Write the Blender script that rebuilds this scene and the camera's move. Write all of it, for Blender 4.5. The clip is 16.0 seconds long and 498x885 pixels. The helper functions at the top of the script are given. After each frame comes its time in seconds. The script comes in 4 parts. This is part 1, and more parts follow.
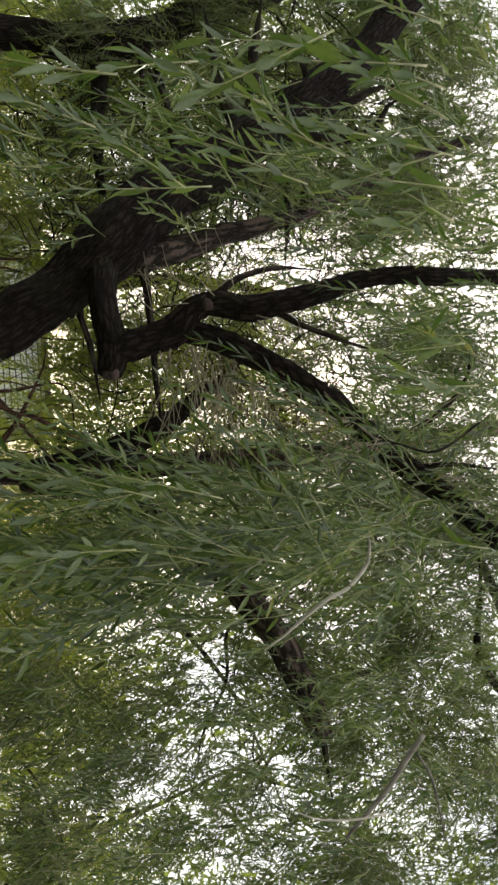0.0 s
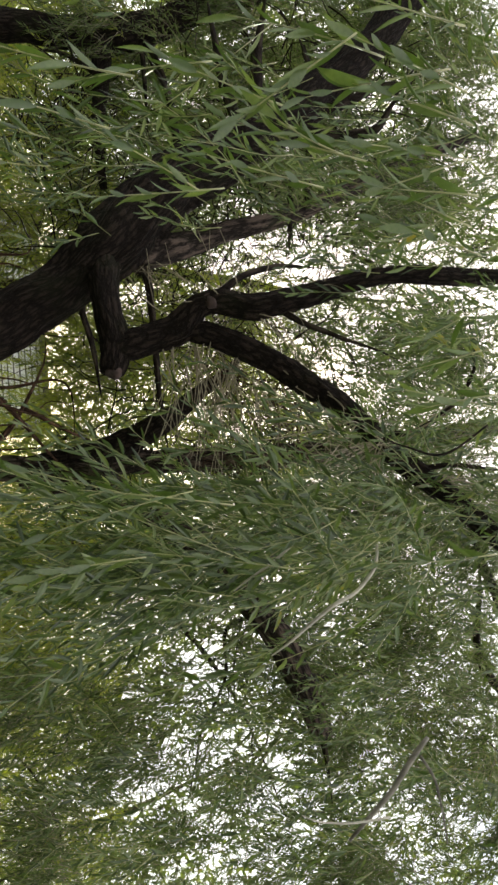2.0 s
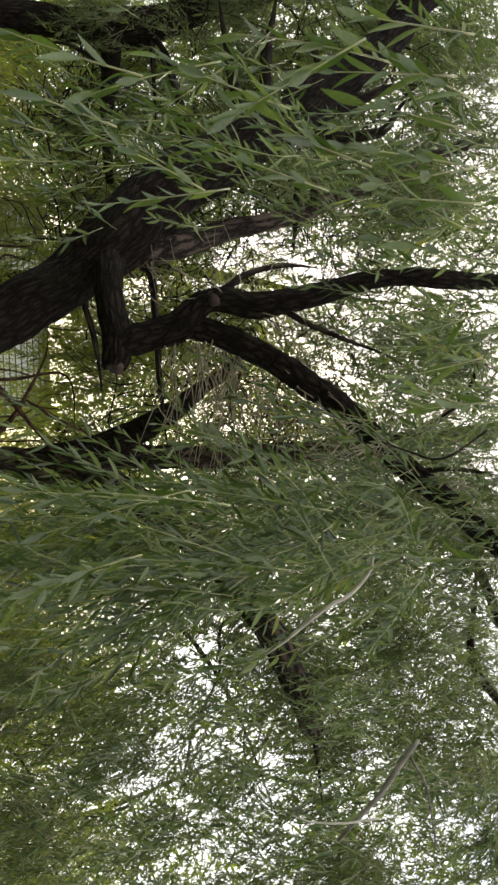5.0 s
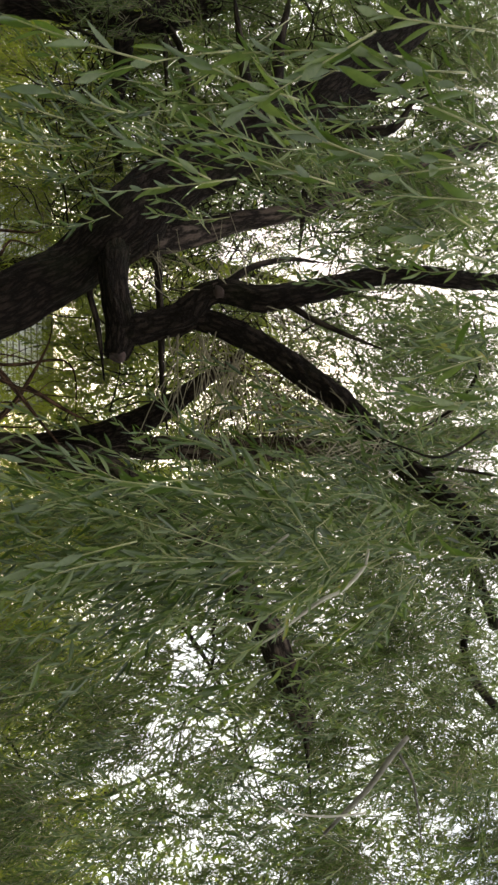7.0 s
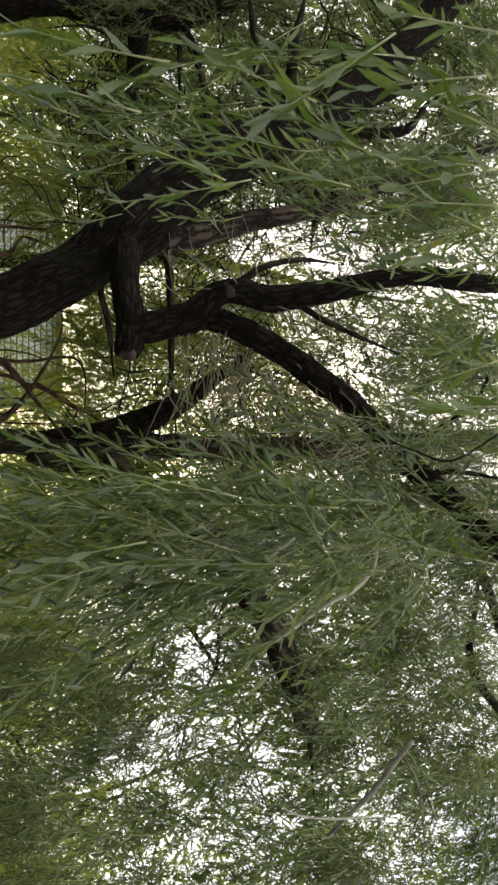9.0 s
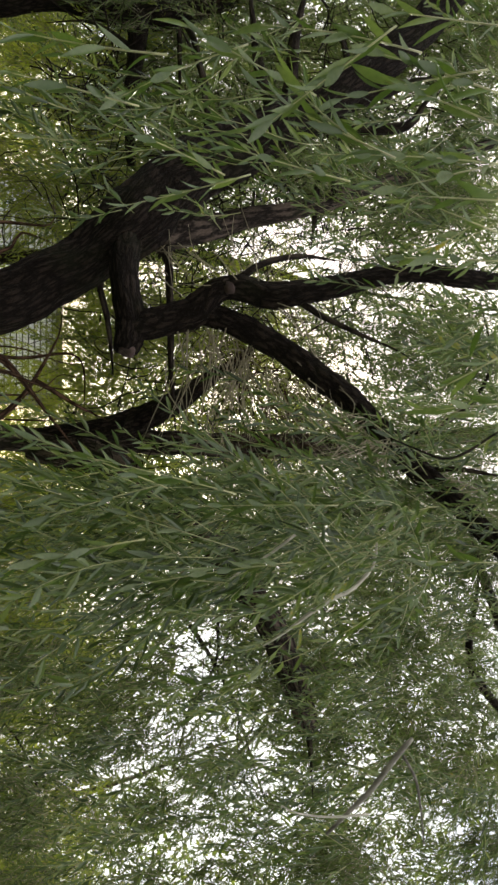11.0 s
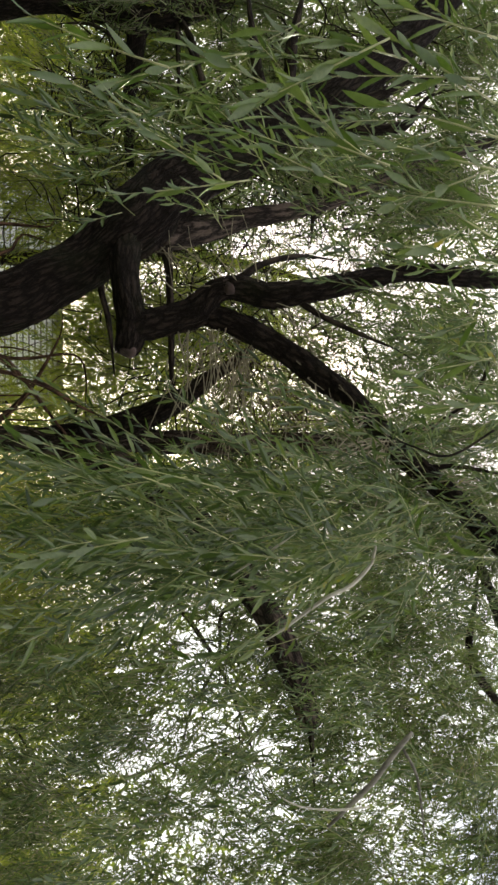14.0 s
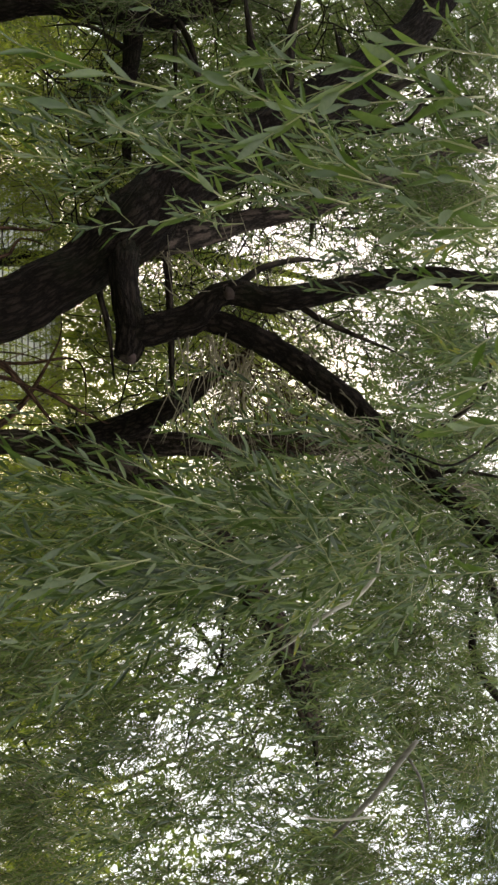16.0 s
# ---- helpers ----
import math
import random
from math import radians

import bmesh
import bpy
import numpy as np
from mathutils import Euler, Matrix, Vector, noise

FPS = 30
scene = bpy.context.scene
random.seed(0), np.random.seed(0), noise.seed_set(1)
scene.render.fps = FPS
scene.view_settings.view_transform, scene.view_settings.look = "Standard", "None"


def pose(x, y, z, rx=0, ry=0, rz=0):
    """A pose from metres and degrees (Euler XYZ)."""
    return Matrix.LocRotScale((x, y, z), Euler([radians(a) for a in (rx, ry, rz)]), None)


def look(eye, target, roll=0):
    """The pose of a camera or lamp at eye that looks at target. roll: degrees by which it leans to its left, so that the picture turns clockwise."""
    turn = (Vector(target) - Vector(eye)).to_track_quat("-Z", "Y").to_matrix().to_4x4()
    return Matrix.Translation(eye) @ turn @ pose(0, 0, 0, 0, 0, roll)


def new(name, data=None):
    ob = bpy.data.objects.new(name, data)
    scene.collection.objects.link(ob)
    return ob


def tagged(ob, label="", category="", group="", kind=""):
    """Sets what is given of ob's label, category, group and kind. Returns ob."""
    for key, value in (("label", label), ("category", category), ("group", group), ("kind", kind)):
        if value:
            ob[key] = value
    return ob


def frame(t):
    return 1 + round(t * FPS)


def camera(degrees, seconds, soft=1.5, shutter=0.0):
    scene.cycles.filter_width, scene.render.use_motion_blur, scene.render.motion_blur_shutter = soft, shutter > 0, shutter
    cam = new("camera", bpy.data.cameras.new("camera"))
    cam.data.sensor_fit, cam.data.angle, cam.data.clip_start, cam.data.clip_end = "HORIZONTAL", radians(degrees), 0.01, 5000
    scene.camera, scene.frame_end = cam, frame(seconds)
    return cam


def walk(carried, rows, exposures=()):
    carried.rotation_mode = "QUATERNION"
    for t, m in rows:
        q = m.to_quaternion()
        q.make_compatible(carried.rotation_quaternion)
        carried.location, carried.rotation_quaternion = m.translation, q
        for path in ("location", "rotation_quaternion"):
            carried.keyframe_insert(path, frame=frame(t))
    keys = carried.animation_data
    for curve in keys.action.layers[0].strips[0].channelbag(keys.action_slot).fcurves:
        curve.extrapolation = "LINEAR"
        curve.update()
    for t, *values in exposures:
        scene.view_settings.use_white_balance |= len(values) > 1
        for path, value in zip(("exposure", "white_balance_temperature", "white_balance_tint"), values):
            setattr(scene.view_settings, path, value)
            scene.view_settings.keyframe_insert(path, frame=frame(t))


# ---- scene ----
# ---------------------------------------------------------------- camera
cam = camera(37.5, 16.0, soft=2.7, shutter=0.5)
PATH = [
    (0, pose(0.0372, -0.0296, 1.6244, 169.158, -69.187, -77.141)),
    (0.5, pose(0.0423, -0.0288, 1.6134, 168.881, -69.121, -76.798)),
    (1, pose(0.0277, -0.0280, 1.6100, 168.813, -69.071, -76.855)),
    (1.5, pose(0.0131, -0.0016, 1.6010, 168.876, -68.991, -77.167)),
    (2, pose(0.0066, 0.0031, 1.5996, 169.650, -68.968, -78.124)),
    (2.5, pose(0.0061, 0.0071, 1.6104, 171.791, -69.207, -80.493)),
    (3, pose(-0.0003, 0.0132, 1.6078, 171.931, -69.190, -80.764)),
    (3.5, pose(-0.0044, 0.0140, 1.6015, 171.741, -69.021, -80.549)),
    (4, pose(-0.0065, 0.0103, 1.6012, 171.816, -69.047, -80.716)),
    (6.5, pose(0.0070, -0.0129, 1.6007, 176.919, -69.410, -86.311)),
    (7, pose(0.0071, -0.0085, 1.6067, 177.795, -69.432, -87.553)),
    (7.5, pose(0.0042, -0.0049, 1.6049, 179.103, -69.626, -89.048)),
    (8, pose(0.0013, -0.0030, 1.6023, -179.692, -69.820, -90.419)),
    (8.5, pose(0.0028, -0.0036, 1.6004, -179.789, -70.085, -90.272)),
    (9, pose(-0.0000, 0.0000, 1.6000, 180.000, -70.000, -90.000)),
    (11.5, pose(0.0001, 0.0093, 1.6070, 179.985, -70.032, -90.279)),
    (12, pose(0.0005, -0.0020, 1.6071, 179.679, -70.073, -89.944)),
    (12.5, pose(-0.0007, 0.0009, 1.6044, 179.399, -70.046, -89.653)),
    (13, pose(-0.0016, 0.0007, 1.6046, 179.253, -70.063, -89.574)),
    (13.5, pose(-0.0046, -0.0167, 1.6019, 178.703, -70.078, -89.009)),
    (14, pose(-0.0022, -0.0294, 1.5919, 179.012, -70.026, -89.319)),
    (14.5, pose(-0.0221, -0.0205, 1.5901, 178.363, -69.999, -88.838)),
    (15, pose(-0.0430, -0.0136, 1.6012, 177.951, -70.058, -88.354)),
    (15.5, pose(-0.0565, -0.0159, 1.5922, 176.782, -70.029, -87.305)),
    (16, pose(-0.0606, -0.0064, 1.5943, 177.196, -70.030, -87.784)),
]

walk(cam, PATH, [(0.0, 0.55), (1.5, 0.58), (2.0, 0.7), (4.0, 0.7), (6.5, 0.59), (16.0, 0.57)])

# ---------------------------------------------------------------- light
SUN_AZ, SUN_EL = radians(-8.4), radians(26.8)      # azimuth from +Y towards +X
world = bpy.data.worlds.new("sky")
scene.world = world
world.use_nodes = True
wn, wl = world.node_tree.nodes, world.node_tree.links
wn.clear()
w_out = wn.new("ShaderNodeOutputWorld")
w_bg = wn.new("ShaderNodeBackground")
w_sky = wn.new("ShaderNodeTexSky")
w_sky.sky_type, w_sky.sun_disc = "NISHITA", False
w_sky.sun_elevation, w_sky.sun_rotation = SUN_EL, SUN_AZ
w_sky.dust_density, w_sky.air_density = 2.5, 1.0
w_co = wn.new("ShaderNodeTexCoord")
w_no = wn.new("ShaderNodeTexNoise")
w_no.inputs["Scale"].default_value, w_no.inputs["Detail"].default_value = 2.2, 7.0
w_rp = wn.new("ShaderNodeValToRGB")
w_rp.color_ramp.elements[0].position, w_rp.color_ramp.elements[1].position = 0.36, 0.56
w_mx = wn.new("ShaderNodeMix")
w_mx.data_type = "RGBA"
w_dt = wn.new("ShaderNodeVectorMath")
w_dt.operation = "DOT_PRODUCT"
w_dt.inputs[1].default_value = (math.sin(SUN_AZ) * math.cos(SUN_EL), math.cos(SUN_AZ) * math.cos(SUN_EL), math.sin(SUN_EL))
w_cl = wn.new("ShaderNodeValToRGB")
w_cl.color_ramp.elements[0].position, w_cl.color_ramp.elements[0].color = 0.90, (0.68, 0.675, 0.665, 1)
w_cl.color_ramp.elements[1].position, w_cl.color_ramp.elements[1].color = 1.0, (1.0, 0.88, 0.82, 1)
w_sc = wn.new("ShaderNodeVectorMath")
w_sc.operation = "SCALE"
w_sc.inputs["Scale"].default_value = 16.0
wl.new(w_co.outputs["Generated"], w_dt.inputs[0])
wl.new(w_dt.outputs["Value"], w_cl.inputs["Fac"])
wl.new(w_cl.outputs["Color"], w_sc.inputs[0])
wl.new(w_sc.outputs["Vector"], w_mx.inputs["B"])
wl.new(w_co.outputs["Generated"], w_no.inputs["Vector"])
wl.new(w_no.outputs["Fac"], w_rp.inputs["Fac"])
wl.new(w_rp.outputs["Color"], w_mx.inputs["Factor"])
wl.new(w_sky.outputs["Color"], w_mx.inputs["A"])
wl.new(w_mx.outputs["Result"], w_bg.inputs["Color"])
wl.new(w_bg.outputs["Background"], w_out.inputs["Surface"])
w_bg.inputs["Strength"].default_value = 0.14

sun_data = bpy.data.lights.new("sun", "SUN")
sun_data.energy, sun_data.angle, sun_data.color = 5.0, radians(0.6), (1.0, 0.93, 0.82)
sun = new("sun", sun_data)
sun_dir = Vector((math.sin(SUN_AZ) * math.cos(SUN_EL), math.cos(SUN_AZ) * math.cos(SUN_EL), math.sin(SUN_EL)))
sun.matrix_world = look(sun_dir * 60, (0, 0, 0))


# ---------------------------------------------------------------- materials
def nodes_of(name):
    m = bpy.data.materials.new(name)
    m.use_nodes = True
    nt = m.node_tree
    nt.nodes.clear()
    return m, nt.nodes, nt.links, nt.nodes.new("ShaderNodeOutputMaterial")


def ramp(nodes, stops):
    r = nodes.new("ShaderNodeValToRGB")
    els = r.color_ramp.elements
    while len(els) < len(stops):
        els.new(0.5)
    for e, (pos, col) in zip(els, stops):
        e.position, e.color = pos, (*col, 1)
    return r


def leaf_material(name, dark, mid, pale, trans, gloss=0.10, rough=0.42):
    """Thin willow leaf: diffuse front, light through the blade, a waxy sheen. Colour varies leaf by leaf."""
    m, n, l, out = nodes_of(name)
    geo = n.new("ShaderNodeNewGeometry")
    info = n.new("ShaderNodeObjectInfo")
    co = n.new("ShaderNodeTexCoord")
    no = n.new("ShaderNodeTexNoise")
    no.inputs["Scale"].default_value, no.inputs["Detail"].default_value = 60, 4
    l.new(co.outputs["Object"], no.inputs["Vector"])
    a = n.new("ShaderNodeMath")
    a.operation = "MULTIPLY_ADD"
    a.inputs[1].default_value, a.inputs[2].default_value = 0.35, -0.15
    l.new(no.outputs["Fac"], a.inputs[0])
    b = n.new("ShaderNodeMath")
    b.operation = "MULTIPLY_ADD"
    b.inputs[1].default_value = 0.6
    l.new(geo.outputs["Random Per Island"], b.inputs[0])
    l.new(a.outputs[0], b.inputs[2])
    c = n.new("ShaderNodeMath")
    c.operation = "MULTIPLY_ADD"
    c.inputs[1].default_value = 0.36
    l.new(info.outputs["Random"], c.inputs[0])
    l.new(b.outputs[0], c.inputs[2])
    yellow = (0.30, 0.24, 0.04)
    r = ramp(n, [(0.0, dark), (0.5, mid), (0.955, pale), (1.0, yellow)])
    l.new(c.outputs[0], r.inputs["Fac"])
    dif = n.new("ShaderNodeBsdfDiffuse")
    l.new(r.outputs["Color"], dif.inputs["Color"])
    tint = n.new("ShaderNodeMix")
    tint.data_type, tint.blend_type = "RGBA", "MULTIPLY"
    tint.inputs["Factor"].default_value = 1.0
    tint.inputs["B"].default_value = (1.35, 1.45, 0.62, 1)
    l.new(r.outputs["Color"], tint.inputs["A"])
    tr = n.new("ShaderNodeBsdfTranslucent")
    l.new(tint.outputs["Result"], tr.inputs["Color"])
    mx = n.new("ShaderNodeMixShader")
    mx.inputs["Fac"].default_value = trans
    l.new(dif.outputs[0], mx.inputs[1])
    l.new(tr.outputs[0], mx.inputs[2])
    gl = n.new("ShaderNodeBsdfGlossy")
    gl.inputs["Roughness"].default_value = rough
    gl.inputs["Color"].default_value = (0.88, 0.9, 0.8, 1)
    mg = n.new("ShaderNodeMixShader")
    mg.inputs["Fac"].default_value = gloss
    l.new(mx.outputs[0], mg.inputs[1])
    l.new(gl.outputs[0], mg.inputs[2])
    l.new(mg.outputs[0], out.inputs["Surface"])
    return m


def bark_material(name, dark, light, scale=14.0, bump=0.6, moss=0.0):
    """Furrowed bark: ridges stretched along the limb, lichen flecks, fine grain."""
    m, n, l, out = nodes_of(name)
    bs = n.new("ShaderNodeBsdfPrincipled")
    uv = n.new("ShaderNodeUVMap")
    mp = n.new("ShaderNodeMapping")
    mp.inputs["Scale"].default_value = (scale, scale * 0.33, 1)
    l.new(uv.outputs["UV"], mp.inputs["Vector"])
    v = n.new("ShaderNodeTexVoronoi")
    v.feature = "DISTANCE_TO_EDGE"
    v.inputs["Scale"].default_value = 1.6
    warp = n.new("ShaderNodeTexNoise")
    warp.inputs["Scale"].default_value, warp.inputs["Detail"].default_value = 2.5, 6
    l.new(mp.outputs[0], warp.inputs["Vector"])
    add = n.new("ShaderNodeMix")
    add.data_type = "RGBA"
    add.inputs["Factor"].default_value = 0.62
    l.new(mp.outputs[0], add.inputs["A"])
    l.new(warp.outputs["Color"], add.inputs["B"])
    l.new(add.outputs["Result"], v.inputs["Vector"])
    fine = n.new("ShaderNodeTexNoise")
    fine.inputs["Scale"].default_value, fine.inputs["Detail"].default_value = 7, 10
    l.new(mp.outputs[0], fine.inputs["Vector"])
    cr = ramp(n, [(0.0, dark), (0.10, tuple(0.75 * a + 0.25 * b for a, b in zip(dark, light))), (0.34, tuple(1.25 * b for b in light))])
    l.new(v.outputs["Distance"], cr.inputs["Fac"])
    mul = n.new("ShaderNodeMix")
    mul.data_type, mul.blend_type = "RGBA", "MULTIPLY"
    mul.inputs["Factor"].default_value = 0.7
    gr = ramp(n, [(0.25, (0.45, 0.43, 0.4)), (0.75, (1.2, 1.15, 1.1))])
    l.new(fine.outputs["Fac"], gr.inputs["Fac"])
    l.new(cr.outputs["Color"], mul.inputs["A"])
    l.new(gr.outputs["Color"], mul.inputs["B"])
    big = n.new("ShaderNodeTexNoise")
    big.inputs["Scale"].default_value, big.inputs["Detail"].default_value = 3.0, 5
    co = n.new("ShaderNodeTexCoord")
    l.new(co.outputs["Object"], big.inputs["Vector"])
    mr = ramp(n, [(0.52, (0, 0, 0)), (0.72, (moss, moss, moss))])
    l.new(big.outputs["Fac"], mr.inputs["Fac"])
    mo = n.new("ShaderNodeMix")
    mo.data_type = "RGBA"
    mo.inputs["B"].default_value = (0.07, 0.09, 0.035, 1)
    l.new(mr.outputs["Color"], mo.inputs["Factor"])
    l.new(mul.outputs["Result"], mo.inputs["A"])
    l.new(mo.outputs["Result"], bs.inputs["Base Color"])
    bs.inputs["Roughness"].default_value = 0.95
    bs.inputs["Specular IOR Level"].default_value = 0.12
    hs = n.new("ShaderNodeMath")
    hs.operation = "ADD"
    l.new(v.outputs["Distance"], hs.inputs[0])
    fm = n.new("ShaderNodeMath")
    fm.operation = "MULTIPLY"
    fm.inputs[1].default_value = 0.35
    l.new(fine.outputs["Fac"], fm.inputs[0])
    l.new(fm.outputs[0], hs.inputs[1])
    bp = n.new("ShaderNodeBump")
    bp.inputs["Strength"].default_value, bp.inputs["Distance"].default_value = bump, 0.05
    l.new(hs.outputs[0], bp.inputs["Height"])
    l.new(bp.outputs["Normal"], bs.inputs["Normal"])
    l.new(bs.outputs[0], out.inputs["Surface"])
    return m


def plain_material(name, stops, scale, rough=0.8, bump=0.2, stretch=(1, 1, 1)):
    """Noise-mottled matt surface with per-object tone."""
    m, n, l, out = nodes_of(name)
    bs = n.new("ShaderNodeBsdfPrincipled")
    co = n.new("ShaderNodeTexCoord")
    mp = n.new("ShaderNodeMapping")
    mp.inputs["Scale"].default_value = stretch
    l.new(co.outputs["Object"], mp.inputs["Vector"])
    no = n.new("ShaderNodeTexNoise")
    no.inputs["Scale"].default_value, no.inputs["Detail"].default_value = scale, 9
    l.new(mp.outputs[0], no.inputs["Vector"])
    info = n.new("ShaderNodeObjectInfo")
    ad = n.new("ShaderNodeMath")
    ad.operation = "MULTIPLY_ADD"
    ad.inputs[1].default_value, ad.inputs[2].default_value = 0.16, -0.08
    l.new(info.outputs["Random"], ad.inputs[0])
    sm = n.new("ShaderNodeMath")
    sm.operation = "ADD"
    l.new(no.outputs["Fac"], sm.inputs[0])
    l.new(ad.outputs[0], sm.inputs[1])
    r = ramp(n, stops)
    l.new(sm.outputs[0], r.inputs["Fac"])
    l.new(r.outputs["Color"], bs.inputs["Base Color"])
    bs.inputs["Roughness"].default_value = rough
    bp = n.new("ShaderNodeBump")
    bp.inputs["Strength"].default_value, bp.inputs["Distance"].default_value = bump, 0.01
    l.new(no.outputs["Fac"], bp.inputs["Height"])
    l.new(bp.outputs["Normal"], bs.inputs["Normal"])
    l.new(bs.outputs[0], out.inputs["Surface"])
    return m


LEAF = leaf_material("willow_leaf", (0.014, 0.025, 0.008), (0.061, 0.098, 0.024), (0.19, 0.225, 0.098), 0.48, 0.065, 0.33)
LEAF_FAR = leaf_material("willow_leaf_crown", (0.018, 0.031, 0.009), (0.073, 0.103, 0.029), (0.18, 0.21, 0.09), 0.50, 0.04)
# yellow-green shrub leaf, brightened so that its colour carries sunlight; on willow sprays too
LEAF_BUSH_SUNLIT = leaf_material("shrub_and_sunlit_leaf", (0.10, 0.13, 0.02), (0.20, 0.225, 0.04), (0.32, 0.33, 0.07), 0.66, 0.04)
LEAF_BACKDROP = leaf_material("backdrop_leaf", (0.055, 0.080, 0.018), (0.125, 0.155, 0.033), (0.22, 0.245, 0.07), 0.62, 0.03)
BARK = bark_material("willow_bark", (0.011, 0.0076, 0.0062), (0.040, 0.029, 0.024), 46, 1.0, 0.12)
# paler copy of the bark: sunlight and haze are put into its colour
BARK_LIT = bark_material("lit_hazed_bark", (0.012, 0.009, 0.008), (0.12, 0.09, 0.075), 20, 0.8, 0.2)
BARK_RED = bark_material("reddish_bark", (0.02, 0.011, 0.008), (0.13, 0.075, 0.05), 34, 0.4)
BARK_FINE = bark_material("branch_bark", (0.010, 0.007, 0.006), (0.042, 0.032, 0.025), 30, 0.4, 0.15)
TWIG = plain_material("twig_bark", [(0.3, (0.14, 0.115, 0.07)), (0.7, (0.31, 0.26, 0.165))], 40, 0.6)
DEAD = plain_material("dead_wood", [(0.3, (0.07, 0.060, 0.048)), (0.7, (0.25, 0.225, 0.185))], 30, 0.85, 0.4, (1, 1, 0.2))
PEELED = plain_material("peeled_wood", [(0.3, (0.28, 0.25, 0.19)), (0.7, (0.50, 0.46, 0.37))], 30, 0.7, 0.3, (1, 1, 0.2))
STEM = plain_material("green_stem", [(0.3, (0.22, 0.23, 0.085)), (0.7, (0.38, 0.37, 0.17))], 25, 0.5)
CUT = plain_material("cut_wood", [(0.3, (0.016, 0.010, 0.008)), (0.7, (0.060, 0.034, 0.028))], 30, 0.85, 0.5)
SOIL = plain_material("grassy_soil", [(0.3, (0.035, 0.045, 0.018)), (0.55, (0.06, 0.075, 0.025)), (0.8, (0.09, 0.085, 0.05))], 2.5, 0.95, 0.6)
PAINT = plain_material("weathered_paint", [(0.3, (0.76, 0.76, 0.75)), (0.7, (0.88, 0.875, 0.86))], 6, 0.6, 0.1, (0.3, 1, 4))
WALL = plain_material("dark_render", [(0.3, (0.10, 0.10, 0.10)), (0.7, (0.17, 0.165, 0.16))], 5, 0.8, 0.1)
SHINGLE = plain_material("roof_shingle", [(0.3, (0.07, 0.065, 0.06)), (0.7, (0.14, 0.13, 0.12))], 12, 0.9, 0.5)


# ---------------------------------------------------------------- mesh helpers
def mesh_from(name, verts, faces, mats, index=None, uvs=None, smooth=True):
    me = bpy.data.meshes.new(name)
    me.from_pydata([tuple(v) for v in verts], [], [tuple(f) for f in faces])
    for mt in mats:
        me.materials.append(mt)
    if index is not None:
        me.polygons.foreach_set("material_index", np.asarray(index, dtype=np.int32))
    if uvs is not None:
        lay = me.uv_layers.new(name="UVMap")
        ids = np.empty(len(me.loops), dtype=np.int32)
        me.loops.foreach_get("vertex_index", ids)
        lay.data.foreach_set("uv", np.asarray(uvs, dtype=np.float32)[ids].ravel())
    if smooth:
        me.polygons.foreach_set("use_smooth", np.ones(len(me.polygons), dtype=bool))
    me.update()
    return me


def put(name, me, parent=None, m=None, label="", kind=""):
    """One mesh object, under a thing or part, at the place m in the world."""
    ob = new(name, me)
    m = m or Matrix.Identity(4)
    if parent is not None:
        ob.parent = parent
        up = parent
        base = Matrix.Identity(4)
        while up is not None:
            base = up.matrix_basis @ base
            up = up.parent
        m = base.inverted() @ m
    ob.matrix_basis = m
    return tagged(ob, label=label, kind=kind)


def thing(name, at, label, category, group="", kind=""):
    ob = new(name)
    ob.empty_display_size = 0.2
    ob.matrix_basis = Matrix.Translation(at)
    return tagged(ob, label, category, group, kind)


def spline(points, step):
    """Catmull-Rom through points of any dimension."""
    p = np.array(points, dtype=float)
    p = np.vstack([2 * p[0] - p[1], p, 2 * p[-1] - p[-2]])
    out = []
    for i in range(1, len(p) - 2):
        a, b, c, d = p[i - 1:i + 3]
        k = max(2, int(np.linalg.norm((c - b)[:3]) / step))
        for t in np.linspace(0, 1, k, endpoint=False):
            out.append(0.5 * (2 * b + (c - a) * t + (2 * a - 5 * b + 4 * c - d) * t * t + (3 * b - a - 3 * c + d) * t ** 3))
    out.append(p[-2])
    return np.array(out)


